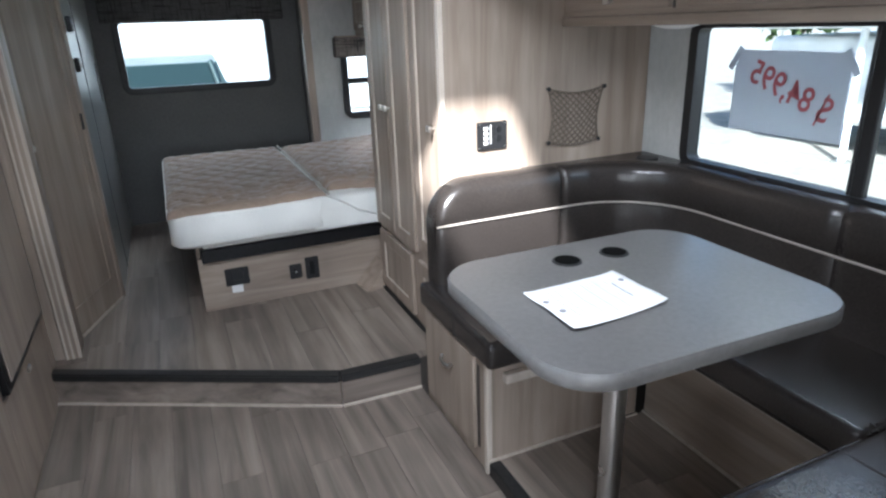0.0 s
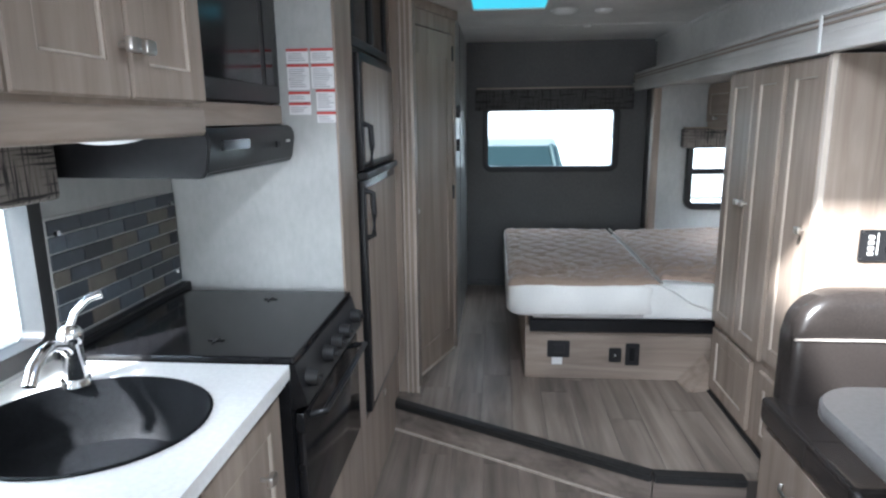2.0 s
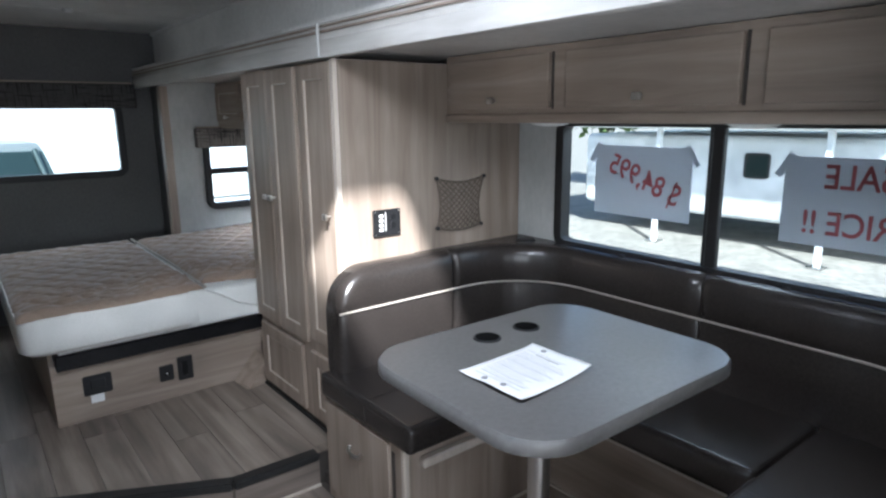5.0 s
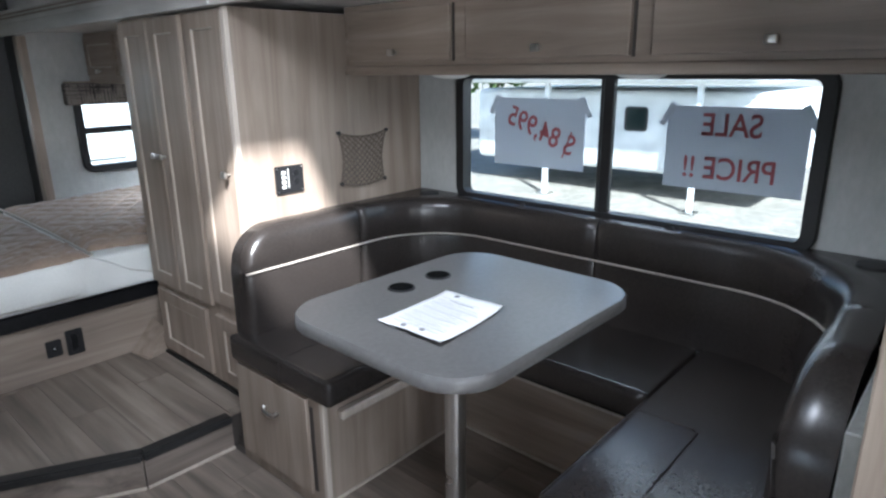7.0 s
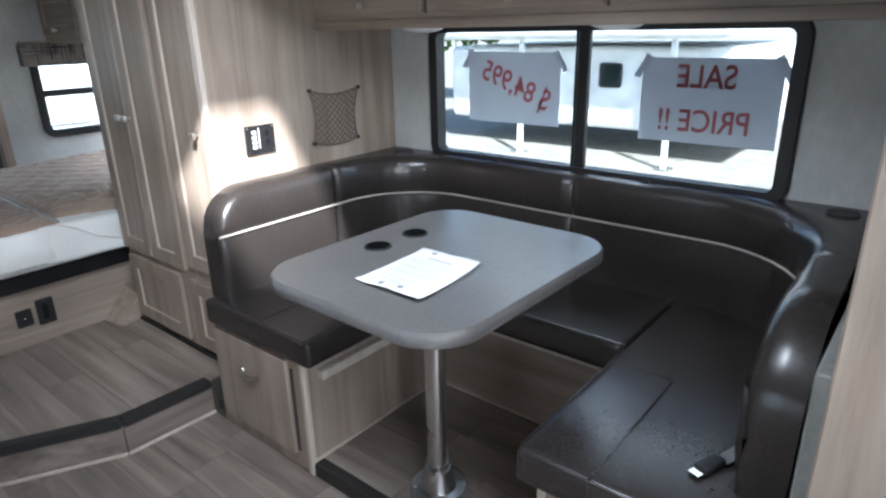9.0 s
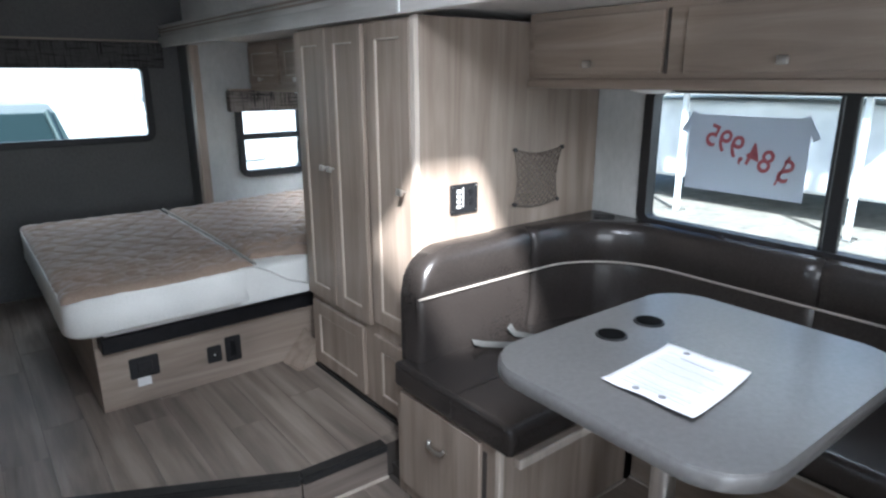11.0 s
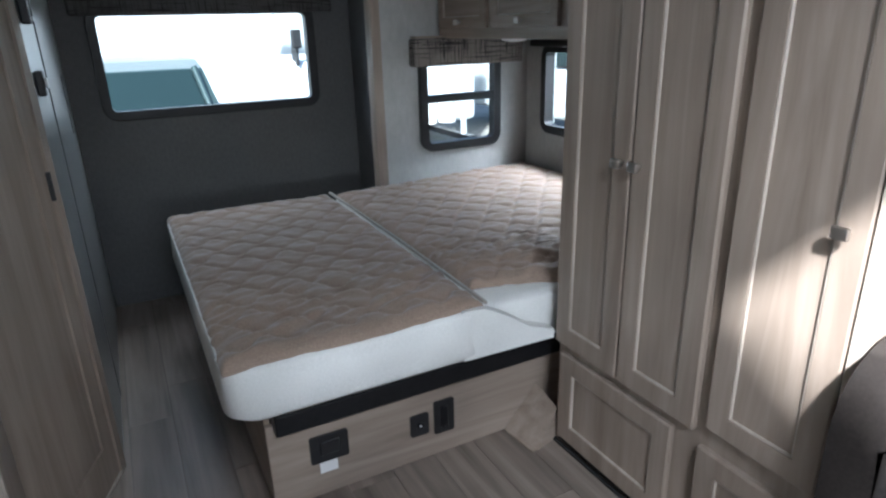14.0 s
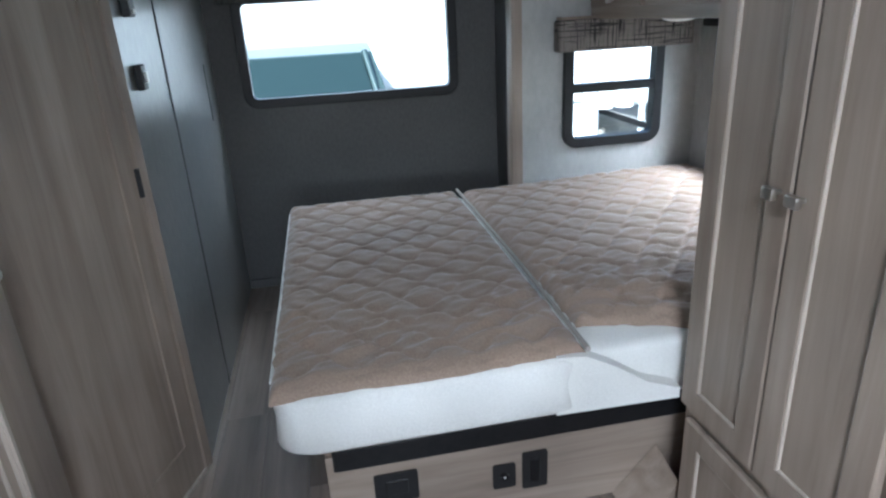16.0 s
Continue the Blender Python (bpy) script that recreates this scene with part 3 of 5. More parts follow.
def quilt_top(x0, x1, y0, y1, z, parent, edge, sag):
    """A padded cover with wavy stitched rows; edge(u) shifts its foot end."""
    bm = bmesh.new()
    nx, ny = int((x1 - x0) / 0.008), int((y1 - y0) / 0.008)
    grid = []
    s, L, amp = 0.094, 0.15, 0.03
    for j in range(ny + 1):
        row = []
        for i in range(nx + 1):
            u, v = i / nx, j / ny
            x = x0 + (x1 - x0) * u
            ya = y0 + edge(u)
            y = ya + (y1 - ya) * v
            wx = x + 0.014 * noise.noise((x * 4, y * 4, 1))
            wy = y + 0.012 * noise.noise((x * 5, y * 5, 7))
            dmin = 9.0
            n0 = math.floor(wy / s)
            for n in (n0 - 1, n0, n0 + 1, n0 + 2):
                dmin = min(dmin, abs(wy - n * s - amp * math.sin(2 * math.pi * wx / L + math.pi * (n % 2))))
            puff = 0.016 * (1 - math.exp(-dmin / 0.008))
            rim = min(i * 0.008, (nx - i) * 0.008, j * 0.008, (ny - j) * 0.008)
            puff *= min(1.0, rim / 0.045)
            wr = math.exp(-((v - 0.17) / 0.15) ** 2)
            wrinkle = 0.015 * wr * noise.noise((x * 7 + y * 6, y * 30 - x * 14, 3)) + 0.006 * noise.noise((x * 16, y * 22, 5))
            fold = sag(x, y)
            e = min(u, 1 - u, v * (y1 - y0) / (x1 - x0), (1 - v) * 1.5)
            drop = 0.016 * max(0.0, 1 - e / 0.022) ** 2
            row.append(bm.verts.new((x, y, z + puff + wrinkle + fold - drop + 0.006 * noise.noise((x * 3, y * 3, 0)))))
        grid.append(row)
    for j in range(ny):
        for i in range(nx):
            bm.faces.new((grid[j][i], grid[j][i + 1], grid[j + 1][i + 1], grid[j + 1][i]))
    return part("quilted_cover", bm, quilt, parent, "taupe quilted cover", 80)


matt = thing("mattress", "white mattress with taupe quilted cover, foot half", "mattress", (0.8, 4.4, 0.53))
mattress_body("ticking", 0.42, 1.215, 3.565, 5.15 - 0.01, 0.53, 0.712, 0.09, matt)
quilt_top(0.424, 1.2, 3.572, 5.13, 0.713, matt, lambda u: 0.006 * u + 0.004 * math.sin(u * 9), lambda x, y: 0.0)
tb = bmesh.new()
tube(tb, [(1.203, 3.58, 0.713), (1.208, 4.2, 0.72), (1.206, 5.12, 0.72)], 0.007)
part("edge_tape", tb, piping_mat, matt, "pale edge piping")
tb = bmesh.new()
tube(tb, [(0.426, 3.66, 0.70), (0.426, 5.05, 0.70)], 0.005)
part("edge_tape", tb, sheet, matt, "pale edge piping")
matt2 = thing("mattress", "white mattress with rumpled taupe cover, head half", "mattress", (1.8, 4.4, 0.53))
mattress_body("ticking", 1.222, 2.42, 3.60, 5.14, 0.53, 0.705, 0.05, matt2)
quilt_top(1.232, 2.41, 3.60, 5.13, 0.706, matt2, lambda u: 0.10 * max(0, 1 - u / 0.25) ** 1.3 + 0.03 + 0.02 * math.sin(u * 13),
          lambda x, y: 0.03 * (x - 1.23) / 1.2 + 0.02 * math.exp(-((y - 3.86 - 0.25 * (1.5 - x)) / 0.08) ** 2) * math.exp(-((x - 1.5) / 0.3) ** 2) + (0.022 * noise.noise((x * 6, y * 17 + x * 9, 0)) + 0.012 * noise.noise((x * 10 - y * 8, y * 38 + x * 16, 4))) * max(0, 1 - (y - 3.6) / 0.55))

fb_ = bmesh.new()
fl = [(1.12, 0.534), (1.455, 0.536), (1.455, 0.566), (1.36, 0.60), (1.27, 0.66), (1.19, 0.702), (1.12, 0.702)]
A = [fb_.verts.new((x, 3.574 if x < 1.15 else 3.5625, z)) for x, z in fl]
C = [fb_.verts.new((x, 3.602, z + 0.004)) for x, z in fl]
fb_.faces.new(A)
fb_.faces.new(C[::-1])
for k in range(len(fl)):
    fb_.faces.new((A[k], A[(k + 1) % len(fl)], C[(k + 1) % len(fl)], C[k]))
part("ticking_flap", fb_, sheet, matt, "loose white ticking flap", 50)

# cupboards over the head of the bed
ov = thing("overhead_cabinet", "dark ash overhead cupboard above the bed", "cabinet", (2.1, 4.3, 1.45))
OVX = 1.87
part("carcass", boxes((OVX, OX - 0.003, 3.56, AY - 0.003, 1.45, SLZ - 0.003), bev=0.003), wood_y, ov)
for u0, u1 in ((4.65, 5.11), (4.12, 4.60), (3.62, 4.07)):
    cabinet_door(ov, "x", OVX, -1, u0, u1, 1.497, 1.738, ((u0 + u1) / 2, 1.525), 0.05, wood_y)
dl = thing("dome_light", "round frosted puck light under the cupboard", "lamp", (2.0, 4.95, 1.45))
b = bmesh.new()
sphere(b, (2.06, 4.72, 1.449), 0.07, (1, 1, 0.28))
part("lens", b, dome, dl, "", 60)


def valance(name, plane, pos, out, u0, u1, z0, z1, depth, label, cloth=None):
    v = thing(name, label, "valance", at_plane(plane, pos, 0, (u0 + u1) / 2, z0))
    bm = boxes(face_box(plane, pos, out, 0.002, depth, u0, u1, z0, z1), bev=0.012, seg=3)
    part("fabric_box", bm, cloth or fabric, v, "", 40)
    part("mounting_board", boxes(face_box(plane, pos, out, 0.002, depth - 0.02, u0 + 0.015, u1 - 0.015, z1 + 0.0005, z1 + 0.012)), wood_x if plane == "y" else wood_y, v, "narrow ash mounting board")
    return v


valance("valance", "y", AY, -1, 1.69, 2.345, 1.315, 1.452, 0.085, "dark crosshatch fabric window valance by the bed")
valance("valance", "y", RY, -1, 0.19, 1.43, 1.60, 1.765, 0.07, "charcoal fabric valance over the rear window", fabric_dark)
valance("valance", "x", LX, 1, 0.80, 1.765, 1.375, 1.52, 0.09, "crosshatch fabric valance over the kitchen window")
rb = solid("roller_blind", boxes((2.335, OX - 0.003, 4.2, 4.99, 1.395, 1.43), bev=0.008, seg=2), black_plastic, "dark rolled blind above the bed window", "blind", smooth=40)

# ---- bathroom door, post, fridge ----
solid("trim_bath_post", boxes((-0.165, -0.1, 3.45, 3.60, UP, H - 0.003), (-0.098, -0.034, 3.44, 3.585, UP, H - 0.003), bev=0.004, seg=2), wood_v, "ash corner post beside the bathroom door", "trim", smooth=40, kind="structure")
part("post_edge", boxes((-0.036, -0.03, 3.437, 3.45, UP, H - 0.003), bev=0.0015), bead_mat, bpy.data.objects["trim_bath_post"])
for x in (-0.092, -0.068, -0.044):
    part("flute", boxes((x, x + 0.009, 3.434, 3.4395, UP, H - 0.003), bev=0.002), bead_mat, bpy.data.objects["trim_bath_post"], "pale fluted ridge")
door = thing("door_bath", "closed ash bathroom door with small dark knob", "door", (0.02, 3.85, UP), kind="structure")
DA, DB = Vector((-0.08, 3.585, 0)), Vector((0.112, 4.128, 0))
dd = (DB - DA).normalized()
dn = Vector((dd.y, -dd.x, 0))


def on_door(u0, u1, d0, d1, z0, z1):
    pts = [DA + dd * u0 + dn * d0, DA + dd * u0 + dn * d1, DA + dd * u1 + dn * d1, DA + dd * u1 + dn * d0]
    return prism([(p.x, p.y) for p in pts], z0, z1)


W = (DB - DA).length
slab = part("slab", on_door(0.0, W - 0.03, -0.03, 0.0, UP + 0.012, 2.0), wood_v, door)
part("stile", on_door(0.0, 0.055, 0.0005, 0.006, UP + 0.012, 2.0), wood_v, slab)
part("stile", on_door(W - 0.10, W - 0.03, 0.0005, 0.006, UP + 0.012, 2.0), wood_v, slab)
part("rail", on_door(0.055, W - 0.10, 0.0005, 0.006, 1.87, 2.0), wood_v, slab)
part("rail", on_door(0.055, W - 0.10, 0.0005, 0.006, UP + 0.012, UP + 0.15), wood_v, slab)
part("header", on_door(-0.02, W, -0.04, 0.012, 2.004, H - 0.003), wood_v, door)
part("head_strip", on_door(-0.02, W, 0.0125, 0.03, H - 0.05, H - 0.003), wood_x, door, "dark head trim")
part("threshold", on_door(0.0, W, 0.0, 0.012, UP, UP + 0.012), bead_mat, door, "pale threshold strip")
part("corner_trim", on_door(W - 0.028, W + 0.01, -0.035, 0.012, UP, H - 0.003), wood_v, door)
kp = DA + dd * 0.004 + dn * 0.006
b = bmesh.new()
cyl(b, (kp.x + dn.x * 0.012, kp.y + dn.y * 0.012, 1.08), 0.007, 0.007, 0.03, "x", 10)
sphere(b, (kp.x + dn.x * 0.034, kp.y + dn.y * 0.034, 1.08), 0.016)
part("knob", b, nickel, door, "round dark nickel knob", 50)
for z in (1.12, 1.9):
    hp = DA + dd * (W - 0.03) + dn * 0.008
    part("hinge", cyls(((hp.x, hp.y, z), 0.008, 0.008, 0.08, "z", 10)), black_plastic, door)
sw = thing("wall_switch", "black switch box on the grey wall", "switch", (0.12, 4.3, 1.36))
part("box", boxes((0.121, 0.142, 4.235, 4.285, 1.35, 1.42), bev=0.005, seg=2), black_plastic, sw)
part("rocker", boxes((0.143, 0.15, 4.25, 4.27, 1.37, 1.40), bev=0.002), grey_plastic, sw)
sw2 = thing("thermostat", "black wall thermostat on the grey wall", "thermostat", (0.12, 4.3, 1.54))
part("case", boxes((0.121, 0.145, 4.235, 4.30, 1.545, 1.62), bev=0.006, seg=2), black_plastic, sw2)
part("slider", boxes((0.146, 0.151, 4.25, 4.285, 1.553, 1.565), bev=0.002), grey_plastic, sw2)

FX = -0.15
fr = thing("fridge_cabinet", "tall ash cabinet round the built-in fridge", "cabinet", (-0.4, 2.9, 0))
part("carcass", boxes((LX + 0.003, FX - 0.002, 2.43, 3.44, 0.0, H - 0.003)), wood_v, fr)
part("stile", boxes((FX - 0.001, FX + 0.012, 2.402, 2.655, 0.0, H - 0.003), bev=0.002), wood_v, fr)
part("stile", boxes((FX - 0.001, FX + 0.012, 3.37, 3.445, 0.0, H - 0.003), bev=0.002), wood_v, fr)
part("bottom_panel", boxes((FX - 0.001, FX + 0.012, 2.657, 3.368, 0.02, 0.395), bev=0.002), wood_v, fr)
part("latch", boxes((FX + 0.012, FX + 0.02, 3.0, 3.04, 0.33, 0.35), bev=0.002), nickel, fr)
fridge = thing("refrigerator", "two-door built-in fridge with ash panels and black trim", "refrigerator", (-0.3, 3.0, 0.4))
part("body", boxes((FX + 0.0, FX + 0.008, 2.658, 3.366, 0.40, 1.79)), black_satin, fridge)
for z0, z1 in ((0.42, 1.325), (1.36, 1.775)):
    dr = part("door", boxes((FX + 0.009, FX + 0.034, 2.665, 3.36, z0, z1), bev=0.006, seg=2), black_satin, fridge, "black-framed door", 40)
    part("panel", boxes((FX + 0.035, FX + 0.038, 2.70, 3.325, z0 + 0.03, z1 - 0.03), bev=0.001), wood_v, dr, "ash insert panel")
    hz0, hz1 = (1.37, 1.53) if z0 > 1 else (1.11, 1.29)
    hb = bmesh.new()
    tube(hb, [(FX + 0.03, 2.69, hz0), (FX + 0.06, 2.693, hz0 + 0.012), (FX + 0.063, 2.695, (hz0 + hz1) / 2), (FX + 0.06, 2.693, hz1 - 0.012), (FX + 0.03, 2.69, hz1)], 0.011, 8)
    part("handle", hb, black_plastic, dr, "black bar handle", 50)
part("divider_grip", boxes((FX + 0.009, FX + 0.05, 2.67, 3.355, 1.329, 1.356), bev=0.006, seg=2), black_plastic, fridge)
top = thing("fridge_vent", "black louvred vent panel above the fridge", "vent", (FX, 3.0, 1.8))
part("frame", boxes((FX - 0.001, FX + 0.014, 2.657, 3.368, 1.795, 1.83), (FX - 0.001, FX + 0.014, 2.657, 2.70, 1.832, 2.11), (FX - 0.001, FX + 0.014, 3.325, 3.368, 1.832, 2.11), bev=0.003), black_plastic, top)
part("screen", boxes((FX - 0.001, FX + 0.004, 2.701, 3.324, 1.832, 2.11)), black_gloss, top)
part("mid_bar", boxes((FX + 0.0045, FX + 0.016, 3.0, 3.03, 1.832, 2.11)), black_plastic, top)

# ---- kitchen ----
WY = 2.40
solid("wall_galley_end", boxes((LX + 0.002, -0.14, WY, WY + 0.028, 0.0, H - 0.003)), wall_white, "pale textured partition beside the cooker", "wall", kind="structure")
part("edge_cap", boxes((-0.1395, -0.132, WY - 0.004, WY + 0.03, 0, H - 0.003), bev=0.002), wood_v, bpy.data.objects["wall_galley_end"])
CX = -0.13
base = thing("base_cabinet", "ash kitchen base cabinet under the sink", "cabinet", (-0.4, 1.3, 0))
part("carcass", boxes((LX + 0.003, CX - 0.02, 0.62, 1.765, 0.0, 0.84)), wood_v, base)
for u0, u1, ku in ((1.36, 1.735, 1.60), (0.97, 1.345, 1.03)):
    cabinet_door(base, "x", CX - 0.02, 1, u0, u1, 0.1, 0.93, (ku, 0.80), 0.06)
# counter with an oval cut-out for the sink
SC, SA, SB = (-0.405, 1.478), 0.222, 0.2
bm = bmesh.new()
n = 48
rings = []
for z in (0.955, 0.988):
    rings.append([bm.verts.new((SC[0] + SA * math.cos(2 * math.pi * k / n), SC[1] + SB * math.sin(2 * math.pi * k / n), z)) for k in range(n)])
outer = []
x0, x1, y0, y1 = LX + 0.003, -0.112, 0.6, 1.768
for z in (0.955, 0.988):
    row = []
    for k in range(n):
        c, s_ = math.cos(2 * math.pi * k / n), math.sin(2 * math.pi * k / n)
        tx = ((x1 - SC[0]) if c > 0 else (x0 - SC[0])) / c if abs(c) > 1e-6 else 1e9
        ty = ((y1 - SC[1]) if s_ > 0 else (y0 - SC[1])) / s_ if abs(s_) > 1e-6 else 1e9
        t = min(abs(tx), abs(ty))
        row.append(bm.verts.new((SC[0] + t * c, SC[1] + t * s_, z)))
    outer.append(row)
for k in range(n):
    j = (k + 1) % n
    bm.faces.new((rings[1][k], rings[1][j], outer[1][j], outer[1][k]))
    bm.faces.new((rings[0][k], outer[0][k], outer[0][j], rings[0][j]))
    bm.faces.new((rings[0][k], rings[0][j], rings[1][j], rings[1][k]))
    bm.faces.new((outer[0][k], outer[1][k], outer[1][j], outer[0][j]))
for cx_, cy_ in ((x1, y1),):
    add_box(bm, cx_ - 0.08, cx_, cy_ - 0.1, cy_, 0.956, 0.9885, 0.006, 2)
solid("countertop", bm, counter_mat, "white kitchen countertop with oval sink opening", "countertop")
sink = thing("sink", "oval black sink set in the white counter", "sink", (SC[0], SC[1], 0.85))
bm = bmesh.new()
lv = [(1.012, 0.992), (0.985, 0.993), (0.965, 0.975), (0.93, 0.90), (0.8, 0.865), (0.1, 0.86)]
rg = [[bm.verts.new((SC[0] + SA * f * math.cos(2 * math.pi * k / n), SC[1] + SB * f * math.sin(2 * math.pi * k / n), z)) for k in range(n)] for f, z in lv]
for A, C in zip(rg, rg[1:]):
    for k in range(n):
        bm.faces.new((A[k], A[(k + 1) % n], C[(k + 1) % n], C[k]))
bm.faces.new(rg[-1])
part("bowl", bm, sink_mat, sink, "", 50)
part("drain", cyls(((SC[0], SC[1], 0.862), 0.03, 0.03, 0.006, "z", 18)), steel, sink)
fau = thing("faucet", "chrome single-lever kitchen faucet", "faucet", (-0.55, 1.645, 0.99))
fx, fy = -0.548, 1.645
b = cyls(((fx, fy, 0.994), 0.034, 0.03, 0.012, "z", 20), ((fx, fy, 1.04), 0.024, 0.021, 0.085, "z", 20))
part("body", b, chrome, fau, "", 40)
b = bmesh.new()
tube(b, [(fx, fy, 1.05), (fx + 0.003, fy - 0.03, 1.085), (fx + 0.008, fy - 0.065, 1.098), (fx + 0.013, fy - 0.10, 1.096), (fx + 0.018, fy - 0.135, 1.078), (fx + 0.022, fy - 0.158, 1.05)], 0.013, 12)
part("spout", b, chrome, fau, "", 60)
b = bmesh.new()
sphere(b, (fx, fy, 1.095), 0.026, (1, 1, 1.1))
tube(b, [(fx, fy, 1.11), (fx + 0.01, fy + 0.01, 1.145), (fx + 0.03, fy + 0.03, 1.17), (fx + 0.055, fy + 0.04, 1.178)], 0.009, 10)
part("lever", b, chrome, fau, "", 60)

stove = thing("cooker", "black drop-in cooker with glass cover and oven", "cooker", (-0.4, 2.07, 0.5))
part("cover", boxes((-0.655, -0.105, 1.775, 2.345, 0.985, 1.003), bev=0.004, seg=2), black_gloss, stove, "black glass cover")
part("back_rail", boxes((-0.69, -0.656, 1.775, 2.39, 0.985, 1.02), bev=0.004), black_satin, stove)
for x, y in ((-0.33, 2.24), (-0.34, 1.88)):
    part("grate_foot", boxes((x - 0.022, x + 0.022, y - 0.003, y + 0.003, 1.0035, 1.006), (x - 0.003, x + 0.003, y - 0.022, y + 0.022, 1.0035, 1.006), bev=0.001), black_satin, stove)
part("body", boxes((-0.69, -0.118, 1.772, 2.395, 0.5, 0.984)), black_satin, stove)
pb = bmesh.new()
v = [pb.verts.new(p) for p in ((-0.117, 1.776, 0.983), (-0.105, 1.776, 0.982), (-0.078, 1.776, 0.885), (-0.117, 1.776, 0.87), (-0.117, 2.36, 0.983), (-0.105, 2.36, 0.982), (-0.078, 2.36, 0.885), (-0.117, 2.36, 0.87))]
for f in ((0, 1, 2, 3), (7, 6, 5, 4), (0, 4, 5, 1), (1, 5, 6, 2), (2, 6, 7, 3), (3, 7, 4, 0)):
    pb.faces.new([v[i] for i in f])
cp = part("control_panel", pb, black_satin, stove)
for y in (1.83, 1.98, 2.07, 2.16, 2.3):
    part("knob", cyls(((-0.078, y, 0.934), 0.024, 0.02, 0.03, "x", 16), ((-0.06, y, 0.934), 0.006, 0.006, 0.012, "x", 8)), black_plastic, cp, "", 40)
od = part("oven_door", boxes((-0.117, -0.09, 1.78, 2.355, 0.52, 0.862), bev=0.006, seg=2), black_gloss, stove, "black glass oven door", 40)
hb = bmesh.new()
tube(hb, [(-0.09, 1.83, 0.835), (-0.055, 1.835, 0.842), (-0.052, 2.07, 0.842), (-0.055, 2.30, 0.842), (-0.09, 2.305, 0.835)], 0.009, 8)
part("handle", hb, black_satin, od, "", 50)
drawer = thing("oven_base_cabinet", "ash base cabinet under the oven", "cabinet", (-0.3, 2.07, 0))
part("front", boxes((-0.15, -0.122, 1.775, 2.395, 0.03, 0.495), bev=0.003), wood_v, drawer)
part("carcass", boxes((-0.69, -0.151, 1.775, 2.395, 0.0, 0.497)), wood_v, drawer)
part("knob", cyls(((-0.11, 2.07, 0.4), 0.012, 0.015, 0.025, "x", 12)), nickel, drawer)

hood = thing("range_hood", "black range hood under the microwave", "range hood", (-0.45, 2.1, 1.42))
hbm = bmesh.new()
prof = [(-0.69, 1.42), (-0.30, 1.415), (-0.285, 1.425), (-0.272, 1.50), (-0.285, 1.528), (-0.69, 1.528)]
A = [hbm.verts.new((x, 1.80, z)) for x, z in prof]
C = [hbm.verts.new((x, 2.396, z)) for x, z in prof]
hbm.faces.new(A)
hbm.faces.new(C[::-1])
for k in range(6):
    hbm.faces.new((A[k], A[(k + 1) % 6], C[(k + 1) % 6], C[k]))
bmesh.ops.bevel(hbm, geom=hbm.edges[:], offset=0.005, segments=2, affect="EDGES")
part("shell", hbm, black_satin, hood, "", 40)
part("switch_strip", boxes((-0.277, -0.268, 1.86, 2.02, 1.475, 1.50), bev=0.002), black_gloss, hood)
part("switch", boxes((-0.268, -0.262, 2.2, 2.23, 1.468, 1.485), bev=0.002), black_plastic, hood)
part("badge", boxes((-0.267, -0.264, 2.29, 2.32, 1.48, 1.487)), grey_plastic, hood, "small grey badge")
UX = -0.28
uc = thing("wall_cabinet", "ash kitchen wall cabinet with paired doors", "cabinet", (-0.5, 1.3, 1.52))
part("carcass", boxes((LX + 0.003, UX, 0.7, 1.795, 1.535, H - 0.003)), wood_v, uc)
part("bottom_rail", boxes((UX - 0.03, UX + 0.006, 0.7, 1.795, 1.512, 1.573), bev=0.01, seg=3), wood_y, uc, "", 40)
for u0, u1, ku in ((1.505, 1.778, 1.524), (1.225, 1.498, 1.478), (0.945, 1.218, 0.97)):
    cabinet_door(uc, "x", UX, 1, u0, u1, 1.582, 2.06, (ku, 1.668), 0.058)
kl = thing("puck_light", "round frosted light under the wall cabinet", "lamp", (-0.5, 1.6, 1.53))
b = bmesh.new()
sphere(b, (-0.42, 1.66, 1.522), 0.08, (1, 1, 0.3))
part("lens", b, dome, kl, "", 60)
mw = thing("microwave", "built-in black microwave above the hood", "microwave", (-0.5, 2.1, 1.6))
part("trim_rail", boxes((LX + 0.003, -0.31, 1.797, 2.396, 1.531, 1.588), bev=0.003), wood_y, mw, "ash rail under the microwave")
part("case", boxes((LX + 0.003, -0.335, 1.797, 2.396, 1.59, 1.95)), black_satin, mw)
md = part("door", boxes((-0.334, -0.312, 1.80, 2.394, 1.593, 1.94), bev=0.004), black_satin, mw)
part("window", boxes((-0.3115, -0.308, 1.83, 2.24, 1.645, 1.90), bev=0.002), black_gloss, md)
part("keypad", boxes((-0.3115, -0.309, 2.275, 2.375, 1.645, 1.92), bev=0.002), black_gloss, md)
part("filler", boxes((LX + 0.003, -0.33, 1.797, 2.396, 1.951, H - 0.003)), wood_v, mw)

# warning stickers on the partition
st = thing("warning_stickers", "sheets of white warning stickers with red bars", "sticker", (-0.21, WY, 1.6))
